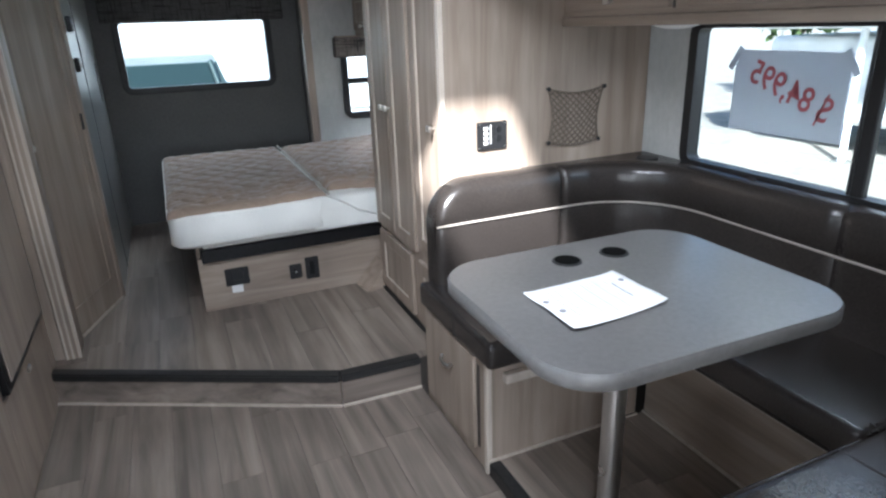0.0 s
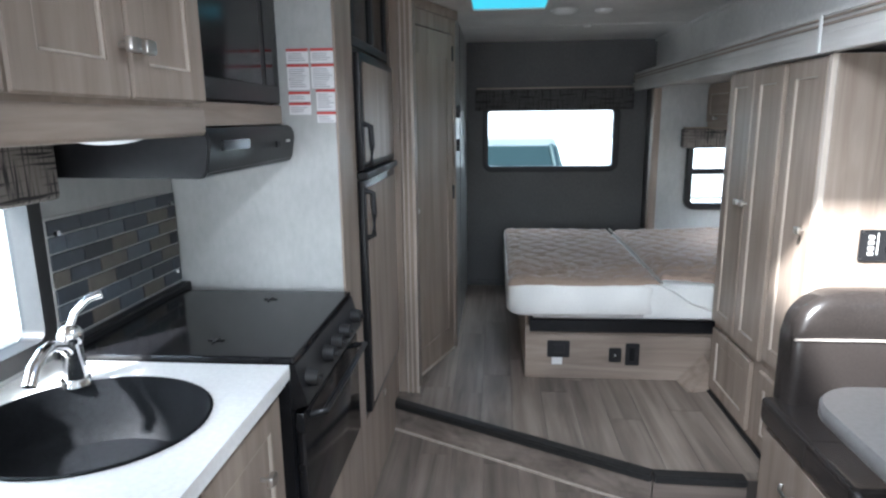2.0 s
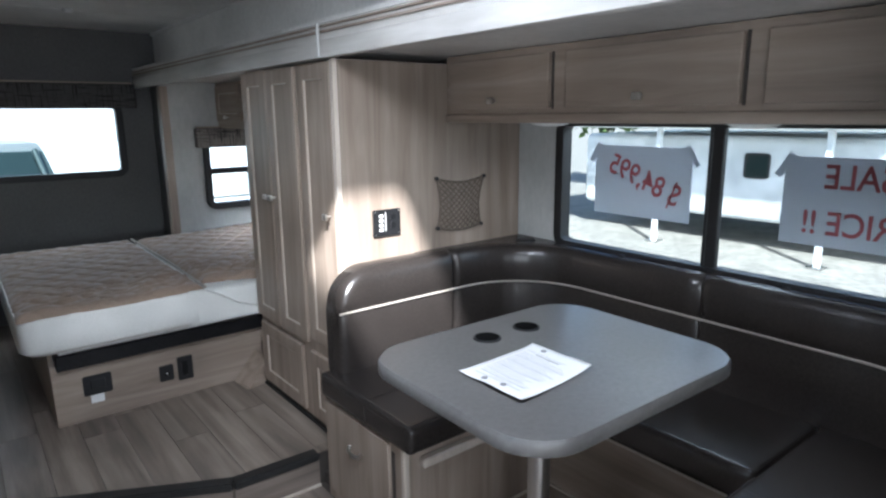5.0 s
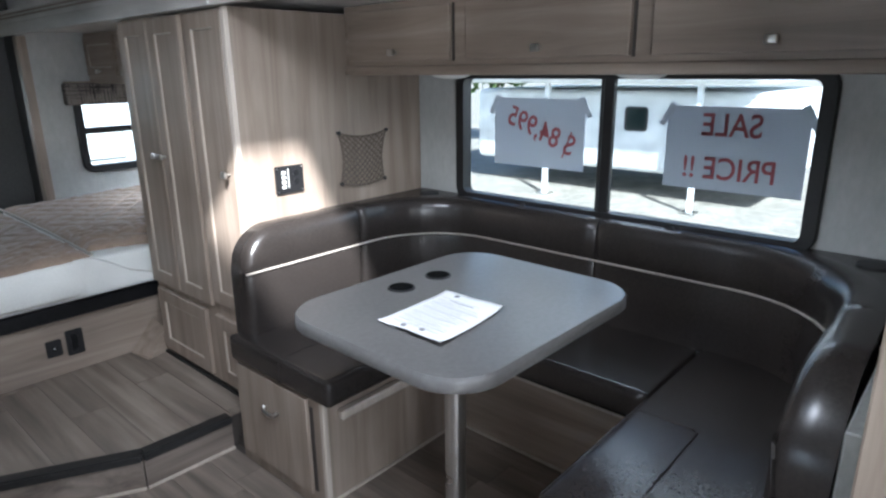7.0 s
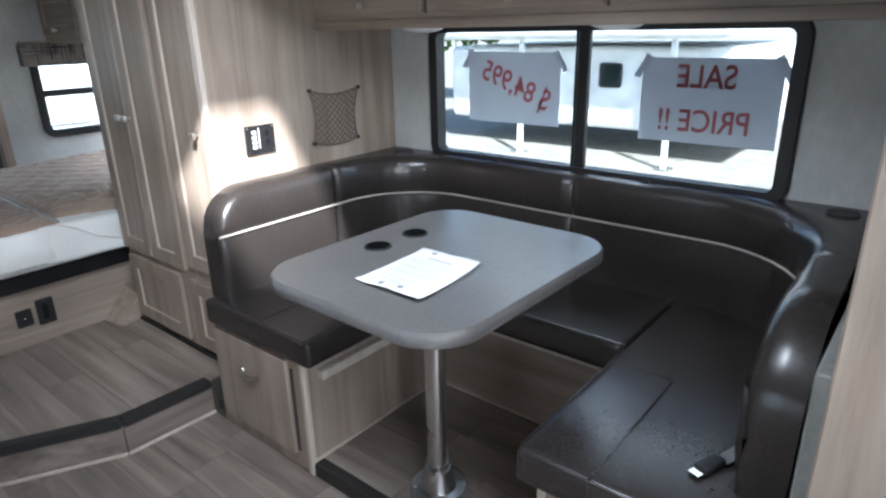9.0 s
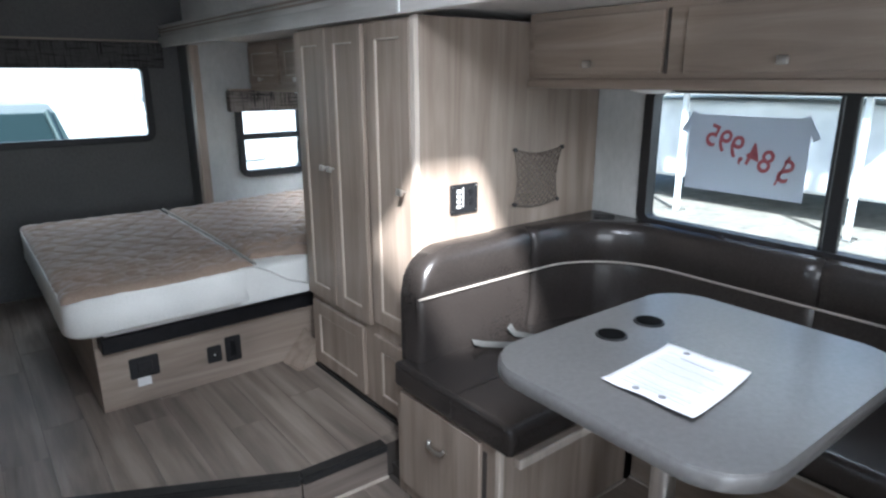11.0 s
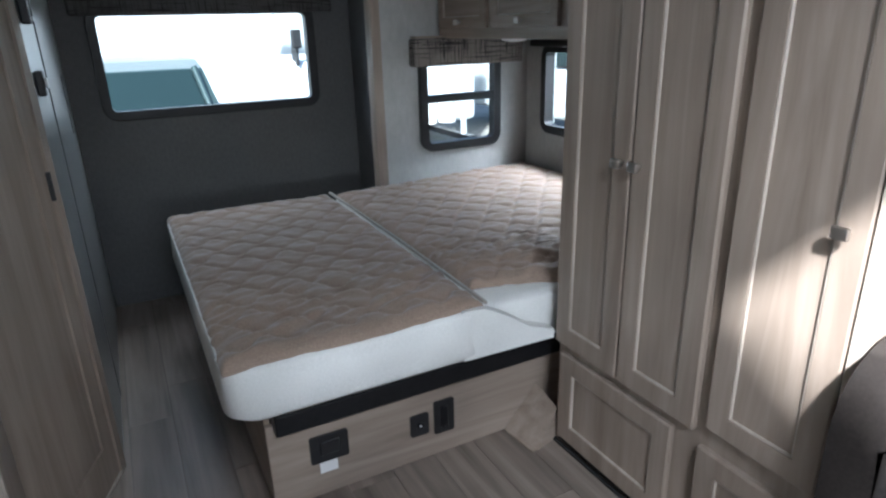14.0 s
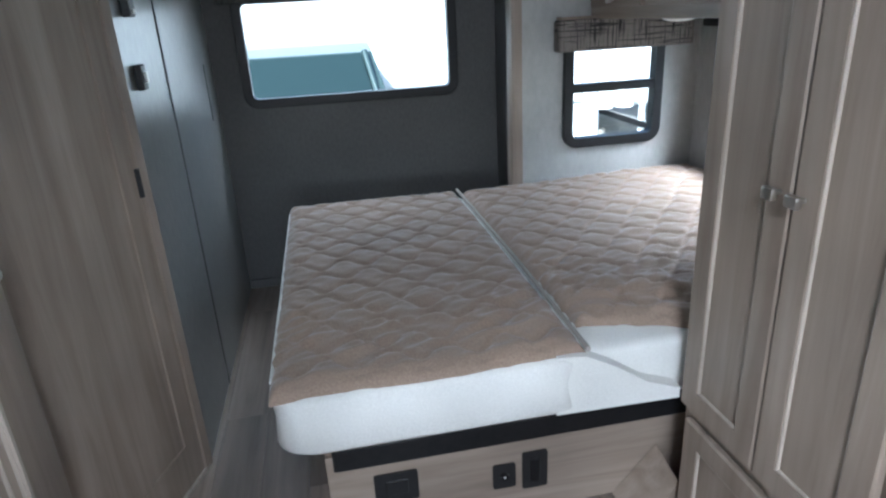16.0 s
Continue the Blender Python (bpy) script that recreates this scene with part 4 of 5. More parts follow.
for x0, x1, z0, z1 in ((-0.286, -0.217, 1.715, 1.758), (-0.286, -0.217, 1.635, 1.712), (-0.286, -0.217, 1.60, 1.63), (-0.286, -0.217, 1.56, 1.597), (-0.21, -0.138, 1.715, 1.758), (-0.21, -0.138, 1.64, 1.712), (-0.198, -0.138, 1.572, 1.636), (-0.198, -0.138, 1.535, 1.568)):
    s1 = part("label_sheet", boxes((x0, x1, WY - 0.0025, WY - 0.0005, z0, z1)), sticker_mat, st)
    part("red_bar", boxes((x0, x1, WY - 0.0035, WY - 0.0026, z1 - 0.008, z1)), red_ink, s1, "red heading bar")
    zz = z1 - 0.014
    while zz > z0 + 0.006:
        part("text_line", boxes((x0 + 0.005, x1 - 0.005 - 0.02 * random.random(), WY - 0.0032, WY - 0.0026, zz - 0.0022, zz)), ink, s1)
        zz -= 0.0065

# backsplash of separate tiles on a board
bs = thing("backsplash", "brick-pattern backsplash in slate, blue and brown", "backsplash", (LX, 2.09, 1.04))
part("board", boxes((LX + 0.001, LX + 0.007, 1.80, 2.392, 1.022, 1.322)), grey_plastic, bs, "pale grout board")
TILES = [tone(mat("tile_glaze"), 30, (1, 1, 1), c, tuple(k * 1.5 for k in c), 0.05, rough=(0.3, 0.45)) for c in ((0.028, 0.034, 0.043), (0.055, 0.067, 0.082), (0.085, 0.074, 0.06), (0.014, 0.016, 0.021))]
z, r = 1.026, 0
while z < 1.315:
    y = 1.804 - (0.06 if r % 2 else 0.0)
    while y < 2.388:
        a, b_ = max(y, 1.804), min(y + 0.116, 2.388)
        if b_ - a > 0.02:
            part("tile", boxes((LX + 0.0072, LX + 0.013, a, b_, z, min(z + 0.0385, 1.318)), bev=0.0015), random.choice(TILES), bs)
        y += 0.12
    z += 0.0425
    r += 1
for y in (1.83, 2.36):
    for zz in (1.06, 1.285):
        part("screw_cap", cyls(((LX + 0.016, y, zz), 0.009, 0.007, 0.006, "x", 12)), chrome, bs)

# ---- dinette ----
CUX = 1.325


def cushion(name, parent, poly, z0, z1, r=0.03, label=""):
    bm = prism(poly, z0, z1)
    bmesh.ops.bevel(bm, geom=bm.edges[:], offset=r, segments=4, profile=0.6, affect="EDGES")
    return part(name, bm, leather, parent, label, 50)


bench = thing("bench_seat", "ash dinette bench with brown leatherette cushion", "bench", (1.7, 2.35, 0), group="dinette benches")
part("carcass", boxes((1.345, 2.0, 2.088, 2.643, 0.0, 0.455), bev=0.003), wood_v, bench)
part("corner_edge", boxes((1.338, 1.36, 2.082, 2.104, 0.0, 0.455), bev=0.003), bead_mat, bench, "pale corner edge")
bd = part("door", boxes((1.328, 1.3445, 2.165, 2.60, 0.06, 0.44), bev=0.003), wood_v, bench, "plain ash access door", 40)
# no slot is cut: its shade is a dark strip on the carcass
part("side_shade_strip", boxes((1.342, 1.3447, 2.146, 2.163, 0.075, 0.41)), joint_shade_mat, bench, "dark strip painted for the shaded slot beside the door")
hb = bmesh.new()
tube(hb, [(1.322, 2.335, 0.325), (1.312, 2.345, 0.312), (1.310, 2.377, 0.307), (1.312, 2.41, 0.312), (1.322, 2.42, 0.325)], 0.007, 8)
part("handle", hb, nickel, bd, "curved cup handle", 50)
part("table_ledge", boxes((1.40, 1.80, 2.055, 2.087, 0.37, 0.405), bev=0.004), bead_mat, bench, "pale table support ledge")
part("toe_strip", boxes((1.345, 2.0, 2.078, 2.087, 0.047, 0.06)), bead_mat, bench)
cushion("cushion", bench, [(CUX - 0.01, 2.02), (2.36, 2.02), (2.36, 2.56), (CUX - 0.01, 2.625)], 0.456, 0.556)
tb = bmesh.new()
tube(tb, [(1.335, 2.29, 0.557), (1.52, 2.29, 0.5585), (1.76, 2.29, 0.5585)], 0.003)
tube(tb, [(1.76, 2.10, 0.557), (1.76, 2.29, 0.5585)], 0.003)
part("seam", tb, leather, bench)
for path in ([(1.319, 2.60, 0.549), (1.319, 2.045, 0.549)], [(1.338, 2.026, 0.549), (1.90, 2.026, 0.549)], [(1.322, 2.029, 0.543), (1.322, 2.029, 0.47)], [(1.316, 2.29, 0.545), (1.316, 2.29, 0.468)]):
    tb = bmesh.new()
    tube(tb, path, 0.0042, 8)
    part("welt", tb, leather, bench, "raised stitched welt", 60)
mid = thing("bench_seat", "low ash bench under the window with brown cushion", "bench", (2.2, 1.6, 0), group="dinette benches")
part("carcass", boxes((2.04, OX - 0.003, 1.18, 2.085, 0.046, 0.44)), wood_y, mid)
part("table_ledge", boxes((1.985, 2.039, 1.235, 2.05, 0.395, 0.435), bev=0.004), bead_mat, mid, "pale table support ledge")
part("toe_strip", boxes((2.03, 2.039, 1.23, 2.085, 0.047, 0.06)), bead_mat, mid)
cushion("cushion", mid, [(1.915, 1.226), (2.36, 1.226), (2.36, 2.018), (1.915, 2.018)], 0.442, 0.55)
rb2 = thing("bench_seat", "ash dinette bench with dark cushion beside the partition", "bench", (1.7, 0.9, 0), group="dinette benches")
part("carcass", boxes((1.345, 2.04, 0.632, 1.175, 0.0, 0.455), bev=0.003), wood_v, rb2)
part("corner_edge", boxes((1.338, 1.36, 1.16, 1.181, 0.0, 0.455), bev=0.003), bead_mat, rb2)
cabinet_door(rb2, "x", 1.345, -1, 0.68, 1.13, 0.07, 0.42, None, 0.05)
cushion("cushion", rb2, [(CUX - 0.03, 0.64), (2.36, 0.64), (2.36, 1.222), (CUX - 0.03, 1.222)], 0.456, 0.556)
tb = bmesh.new()
tube(tb, [(1.30, 1.03, 0.556), (1.55, 1.03, 0.5585), (1.80, 1.03, 0.5585), (1.815, 1.045, 0.5585), (1.815, 1.215, 0.553)], 0.004)
part("seam", tb, leather, rb2)

for path in ([(1.301, 0.67, 0.549), (1.301, 1.195, 0.549)], [(1.32, 1.216, 0.549), (1.90, 1.216, 0.549)], [(1.302, 1.213, 0.543), (1.302, 1.213, 0.47)], [(1.296, 1.03, 0.545), (1.296, 1.03, 0.468)]):
    tb = bmesh.new()
    tube(tb, path, 0.0042, 8)
    part("welt", tb, leather, rb2, "raised stitched welt", 60)
part("back_panel", boxes((1.36, 2.30, 0.632, 0.662, 0.46, 0.93), bev=0.003), wall_grey, rb2, "grey satin panel behind the cushion")

# one backrest follows the U: station x, y, outward normal and top
stations = []
fy0, fxm, ry0, R1 = 2.535, 2.345, 0.775, 0.36
for k in range(13):
    stations.append((1.365 + (fxm - R1 - 1.365) * k / 12, fy0, 0, 1))
for k in range(1, 10):
    a = radians(90 - 90 * k / 9)
    stations.append((fxm - R1 + R1 * math.cos(a), fy0 - R1 + R1 * math.sin(a), math.cos(a), math.sin(a)))
for k in range(1, 11):
    stations.append((fxm, fy0 - R1 - (fy0 - R1 - ry0 - R1) * k / 10, 1, 0))
for k in range(1, 10):
    a = radians(-90 * k / 9)
    stations.append((fxm - R1 + R1 * math.cos(a), ry0 + R1 + R1 * math.sin(a), math.cos(a), math.sin(a)))
for k in range(1, 13):
    stations.append((fxm - R1 - (fxm - R1 - 1.44) * k / 12, ry0, 0, -1))


def back_piece(i0, i1, round0=0.0, round1=0.0):
    """A stretch of bolster between two stations, its free ends rounded over."""
    bm = bmesh.new()
    pts = []
    for i in range(i0, i1):
        for f in (0, 0.25, 0.5, 0.75):
            a, b = stations[i], stations[i + 1]
            pts.append([p + (q - p) * f for p, q in zip(a, b)])
    pts.append(list(stations[i1]))
    d = [0.0]
    for a, b in zip(pts, pts[1:]):
        d.append(d[-1] + math.hypot(b[0] - a[0], b[1] - a[1]))
    tot = d[-1]
    rings = []
    z0, z1, dep = 0.545, 0.962, 0.10
    for p, s_ in zip(pts, d):
        top = z1
        for rr, e in ((round0, s_), (round1, tot - s_)):
            if rr and e < rr:
                top -= rr * (1 - math.sqrt(max(0, 1 - (1 - e / rr) ** 2)))
        near = min(s_, tot - s_)
        tuck = 0.018 * max(0, 1 - near / 0.03) ** 2
        dd_ = dep - tuck
        prof = [(0, z0), (0.0, z0 + 0.03), (-0.012, z0 + 0.12), (-0.010, 0.785), (-0.004, 0.80), (-0.012, 0.815), (-0.010, top - 0.05), (0.0, top - 0.022), (0.022, top - 0.005), (0.055, top), (dep, top - 0.006), (dep, z0)]
        row = []
        for q, z in prof:
            q2 = min(max(q + tuck, -0.02), dep)
            z = min(z, top)
            row.append(bm.verts.new((p[0] + p[2] * q2, p[1] + p[3] * q2, z)))
        rings.append(row)
    m = len(rings[0])
    for A, C in zip(rings, rings[1:]):
        for k in range(m):
            bm.faces.new((A[k], A[(k + 1) % m], C[(k + 1) % m], C[k]))
    bm.faces.new(rings[0][::-1])
    bm.faces.new(rings[-1])
    return bm


def pipe_line(i0, i1):
    bm = bmesh.new()
    tube(bm, [(p[0] - p[2] * 0.011, p[1] - p[3] * 0.011, 0.80) for p in stations[i0:i1 + 1]], 0.0045, 8)
    return bm


for i0, i1, a, b_, lab in ((0, 11, 0.16, 0, "brown leatherette back cushion against the ash panel"), (11, 26, 0, 0, "curved brown leatherette back cushion in the corner"), (26, 41, 0, 0, "dark brown leatherette back cushion under the window"), (41, len(stations) - 1, 0, 0.26, "dark back cushion with rounded end")):
    bc = thing("back_cushion", lab, "cushion", (stations[i0][0], stations[i0][1], 0.55), group="dinette back cushions")
    part("bolster", back_piece(i0, i1, a, b_), leather, bc, "", 55)
    part("piping", pipe_line(i0, i1 if b_ == 0 else i1 - 4), piping_mat, bc, "silver piping", 60)

for y0, y1, lab in ((2.15, 2.643, "brown padded corner shelf by the ash panel"), (0.634, 1.13, "brown padded corner shelf by the partition")):
    yc = y1 if y0 > 1 else y0
    sgn = -1 if y0 > 1 else 1
    poly = [(OX - 0.002, yc), (OX - 0.002, yc + sgn * 0.46), (2.40, yc + sgn * 0.40), (2.27, yc + sgn * 0.2), (2.1, yc + sgn * 0.09), (1.85, yc + sgn * 0.035), (1.80, yc)]
    if sgn > 0:
        poly = poly[::-1]
    cs = thing("corner_shelf", lab, "shelf", (2.3, yc + sgn * 0.1, 0.55))
    part("top", prism(poly, 0.90, 0.957), leather, cs)
    cy_ = yc + sgn * 0.13
    part("cup_rim", cyls(((2.34, cy_, 0.959), 0.045, 0.042, 0.008, "z", 24)), black_plastic, cs, "black cup holder rim", 40)
ws = solid("window_ledge", boxes((fxm + 0.10 - 0.02, OX - 0.003, 1.135, 2.14, 0.86, 0.91), bev=0.006), leather, "brown padded ledge under the dinette window", "ledge")

# partition at the front end of the dinette
part_wall = solid("wall_dinette_end", boxes((1.33, OX - 0.003, 0.53, 0.629, 0.0, SLZ - 0.03), bev=0.003), wood_v, "ash partition at the end of the dinette", "wall", kind="structure")
part("end_strip", boxes((1.31, 1.33, 0.515, 0.634, 0.0, SLZ - 0.03), bev=0.004), wood_v, part_wall)

# upper cabinet over the window
DX = 1.985
oc = thing("overhead_cabinet", "long ash overhead cabinet above the dinette window", "cabinet", (2.2, 1.6, 1.5))
part("carcass", boxes((DX, OX - 0.003, 0.632, 2.644, 1.505, SLZ - 0.003), bev=0.003), wood_y, oc)
part("bottom_rail", boxes((DX - 0.012, DX + 0.03, 0.632, 2.643, 1.495, 1.53), bev=0.008, seg=2), wood_y, oc, "", 40)
for u0, u1 in ((2.06, 2.60), (1.385, 1.985), (0.70, 1.32)):
    fd = part("door", boxes((DX - 0.02, DX - 0.001, u0, u1, 1.548, 1.735), bev=0.004, seg=2), wood_y, oc)
    # flat dark strip painted where the door edge casts its shade
    part("shadow_edge", boxes((DX - 0.003, DX - 0.0005, u0 - 0.011, u0 - 0.002, 1.545, 1.738)), joint_shade_mat, fd)
    knob(fd, "x", DX - 0.02, -1, (u0 + u1) / 2, 1.578, 0.015)
for y in (2.2, 1.42):
    pl = thing("puck_light", "round frosted light under the overhead cabinet", "lamp", (2.15, y, 1.5), group="dinette puck lights")
    b = bmesh.new()
    sphere(b, (2.14, y, 1.504), 0.085, (1, 1, 0.3))
    part("lens", b, dome, pl, "", 60)

# control panel and net on the ash panel
PY = 2.645
ctl = thing("control_panel", "small black monitor panel with white switches", "control panel", (1.66, PY, 1.1))
part("plate", plate("y", PY, -1, 0.001, 0.007, 1.597, 1.727, 1.047, 1.156, 0.004), black_plastic, ctl)
for k in range(4):
    part("switch", boxes((1.624, 1.642, PY - 0.012, PY - 0.0075, 1.068 + k * 0.019, 1.08 + k * 0.019), bev=0.001), grey_plastic, ctl, "white rocker")
for z in (1.09, 1.125):
    part("socket", cyls(((1.69, PY - 0.009, z), 0.013, 0.012, 0.004, "y", 14)), black_satin, ctl)
part("lamp_dot", boxes((1.653, 1.657, PY - 0.009, PY - 0.0075, 1.07, 1.145)), grey_plastic, ctl)
for x in (1.606, 1.718):
    for z in (1.055, 1.148):
        part("screw", cyls(((x, PY - 0.008, z), 0.003, 0.003, 0.002, "y", 8)), nickel, ctl)
net = thing("storage_net", "tan elastic storage net on four hooks", "net", (2.05, PY, 1.15))
TL, TR, BL, BR = (1.918, 1.262), (2.19, 1.257), (1.922, 1.045), (2.172, 1.04)
lerp = lambda a, b, t: (a[0] + (b[0] - a[0]) * t, a[1] + (b[1] - a[1]) * t)


def on_net(u, v):
    p = lerp(lerp(TL, TR, u), lerp(BL, BR, u), v)
    inx = 0.02 * math.sin(math.pi * v) * (1 - 2 * u)
    dz = -0.02 * math.sin(math.pi * u) * (1 - v) - 0.018 * math.sin(math.pi * u) * v
    return (p[0] + inx, PY - 0.006 - 0.012 * math.sin(math.pi * u) * math.sin(math.pi * v), p[1] + dz)


for tag in ("top", "bottom", "a", "b"):
    cb = bmesh.new()
    fn = {"top": lambda t: on_net(t, 0), "bottom": lambda t: on_net(t, 1), "a": lambda t: on_net(0, t), "b": lambda t: on_net(1, t)}[tag]
    tube(cb, [fn(k / 12) for k in range(13)], 0.0035)
    part("border_cord", cb, cord, net)
nb = bmesh.new()
N = 8
for s0 in range(-N, N):
    for sg in (1, -1):
        pts = []
        for k in range(N + 1):
            u = (s0 + k) / N if sg > 0 else (N - 1 - s0 - k) / N
            if -0.001 <= u <= 1.001:
                pts.append(on_net(u, k / N))
        if len(pts) > 1:
            tube(nb, pts, 0.0029, 4)
part("mesh", nb, cord, net, "knotted netting")
for p in (TL, TR, BL, BR):
    part("hook", cyls(((p[0], PY - 0.006, p[1]), 0.009, 0.006, 0.014, "y", 10)), black_plastic, net)

# table
tab = thing("table", "grey laminate dinette table on a steel pedestal", "table", (1.5, 1.62, 0.05))
TC, TA = (1.487, 1.585), radians(-1.0)
bm = bmesh.new()
pts = rounded_rect(-0.398, 0.398, -0.328, 0.328, 0.132, 10)
rot = lambda x, y: (TC[0] + x * math.cos(TA) - y * math.sin(TA), TC[1] + x * math.sin(TA) + y * math.cos(TA))
lv = [(1.0, 0.868), (1.0, 0.896), (0.993, 0.902)]
rings = [[bm.verts.new((*rot(x * f, y * f), z)) for x, y in pts] for f, z in lv]
for A, C in zip(rings, rings[1:]):
    for k in range(len(pts)):
        bm.faces.new((A[k], A[(k + 1) % len(pts)], C[(k + 1) % len(pts)], C[k]))
bm.faces.new(rings[0][::-1])
bm.faces.new(rings[-1])
ttop = part("tabletop", bm, laminate, tab, "grey laminate top", 30)
bm = bmesh.new()
rings = [[bm.verts.new((*rot(x * f, y * f), z)) for x, y in pts] for f, z in ((1.0005, 0.866), (1.006, 0.869), (1.006, 0.895), (1.0005, 0.8985))]
for A, C in zip(rings, rings[1:]):
    for k in range(len(pts)):
        bm.faces.new((A[k], A[(k + 1) % len(pts)], C[(k + 1) % len(pts)], C[k]))
part("edge_band", bm, laminate, ttop, "grey metallic edge band", 40)
for x, y in ((1.437, 1.789), (1.589, 1.782)):
    ch = part("cup_holder", cyls(((x, y, 0.9035), 0.041, 0.039, 0.004, "z", 28)), black_plastic, ttop, "", 40)
    # flat disc, no hole: the well's depth shade is its black colour
    part("well", cyls(((x, y, 0.9062), 0.034, 0.034, 0.0015, "z", 28)), well_shade_mat, ch)
LEG = (1.52, 1.655)
part("pedestal", cyls(((*LEG, 0.46), 0.032, 0.032, 0.81, "z", 32)), steel, tab, "brushed steel tube", 40)
part("collar", cyls(((*LEG, 0.15), 0.037, 0.037, 0.03, "z", 32)), chrome, tab, "", 40)
part("socket_cone", cyls(((*LEG, 0.105), 0.06, 0.042, 0.07, "z", 32)), steel, tab, "", 40)
part("base_plate", cyls(((*LEG, 0.058), 0.098, 0.09, 0.022, "z", 36)), steel, tab, "", 40)
for k in range(4):
    a = radians(45 + 90 * k)
    part("screw", cyls(((LEG[0] + 0.08 * math.cos(a), LEG[1] + 0.08 * math.sin(a), 0.071), 0.008, 0.006, 0.006, "z", 10)), nickel, tab)

sheet_ob = thing("paper_sheet", "curled white printed price sheet on the table", "paper", (1.35, 1.55, 0.904))
P0, P1, P3 = Vector((1.213, 1.647)), Vector((1.486, 1.659)), Vector((1.48, 1.453))
P2 = P0 + P3 - P1 + Vector((0.0, -0.01))


def on_sheet(u, v):
    p = P0 * (1 - u) * (1 - v) + P1 * u * (1 - v) + P3 * u * v + P2 * (1 - u) * v
    z = 0.9045 + 0.009 * (abs(u - 0.5) * 2) ** 3 * (0.4 + 0.6 * v) + 0.004 * (1 + noise.noise((u * 3, v * 3, 2)))
    return Vector((p.x, p.y, z))


bm = bmesh.new()
g = [[bm.verts.new(on_sheet(i / 16, j / 16)) for i in range(17)] for j in range(17)]
for j in range(16):
    for i in range(16):
        bm.faces.new((g[j][i], g[j][i + 1], g[j + 1][i + 1], g[j + 1][i]))
sh = part("sheet", bm, paper_mat, sheet_ob, "", 60)
sm = sh.modifiers.new("thick", "SOLIDIFY")
sm.thickness = 0.0008
for j in range(22):
    u0 = 0.12 + j * 0.034
    a0, a1 = (0.12, 0.55 + 0.35 * random.random()) if j not in (1, 20) else (0.3, 0.7)
    bm = bmesh.new()
    w = 0.004 if j % 4 else 0.007
    n = 8
    A = [bm.verts.new(on_sheet(u0, a0 + (a1 - a0) * k / n) + Vector((0, 0, 0.0012))) for k in range(n + 1)]
    C = [bm.verts.new(on_sheet(u0 + w * 2, a0 + (a1 - a0) * k / n) + Vector((0, 0, 0.0012))) for k in range(n + 1)]
    for k in range(n):
        bm.faces.new((A[k], A[k + 1], C[k + 1], C[k]))
    part("text_line", bm, ink if j in (2, 20) else faint_ink, sh)
for u, v in ((0.07, 0.35), (0.92, 0.3), (0.1, 0.62)):
    p = on_sheet(u, v)
    part("round_mark", cyls(((p.x, p.y, p.z + 0.0015), 0.008, 0.008, 0.0006, "z", 16)), ink, sh)

# seat belts


def strap(parent, pts, w=0.019):
    bm = bmesh.new()
    pts = [Vector(p) for p in pts]
    L = []
    for i, p in enumerate(pts):
        d = (pts[min(i + 1, len(pts) - 1)] - pts[max(i - 1, 0)]).normalized()
        nrm = Vector((-d.y, d.x, 0.15)).normalized() * w
        L.append((bm.verts.new(p - nrm), bm.verts.new(p + nrm), bm.verts.new(p + nrm + Vector((0, 0, 0.002))), bm.verts.new(p - nrm + Vector((0, 0, 0.002)))))
    for A, C in zip(L, L[1:]):
        for k in range(4):
            bm.faces.new((A[k], A[(k + 1) % 4], C[(k + 1) % 4], C[k]))
    bm.faces.new(L[0][::-1])
    bm.faces.new(L[-1])
    return part("webbing", bm, strap_mat, parent, "grey webbing", 60)


def buckle(parent, c, rz):
    bm = bmesh.new()
    add_box(bm, -0.035, 0.035, -0.017, 0.017, 0, 0.016, 0.004, 2)
    bmesh.ops.transform(bm, matrix=pose(*c, 0, 0, rz), verts=bm.verts)
    bk = part("buckle", bm, black_plastic, parent, "", 40)
    bm = bmesh.new()
    add_box(bm, 0.036, 0.058, -0.014, 0.014, 0.004, 0.008, 0.001)
    bmesh.ops.transform(bm, matrix=pose(*c, 0, 0, rz), verts=bm.verts)
    part("tongue", bm, chrome, bk, "steel tongue")


sb = thing("seat_belt", "grey lap belt lying loose on the bench", "seat belt", (1.7, 2.45, 0.556))
strap(sb, [(1.60, 2.51, 0.585), (1.64, 2.49, 0.572), (1.70, 2.44, 0.57), (1.745, 2.385, 0.578), (1.74, 2.35, 0.566), (1.70, 2.335, 0.562)])
buckle(sb, (1.672, 2.315, 0.559), 215)
sb2 = thing("seat_belt", "grey belt end with steel buckle on the bench", "seat belt", (1.85, 2.45, 0.556))
strap(sb2, [(1.79, 2.515, 0.60), (1.80, 2.49, 0.572), (1.84, 2.44, 0.566), (1.88, 2.40, 0.562)], 0.018)
buckle(sb2, (1.905, 2.365, 0.559), -50)
sb3 = thing("seat_belt", "black belt buckle with steel tongue on the dark cushion", "seat belt", (1.52, 0.85, 0.556))
strap(sb3, [(1.62, 0.775, 0.585), (1.57, 0.80, 0.57), (1.53, 0.82, 0.563)], 0.018)
buckle(sb3, (1.50, 0.835, 0.559), 160)

# ---- ceiling fittings ----
sk = thing("ceiling_hatch", "blue-tinted ceiling skylight in a white frame", "skylight", (0.42, 3.83, H), kind="")
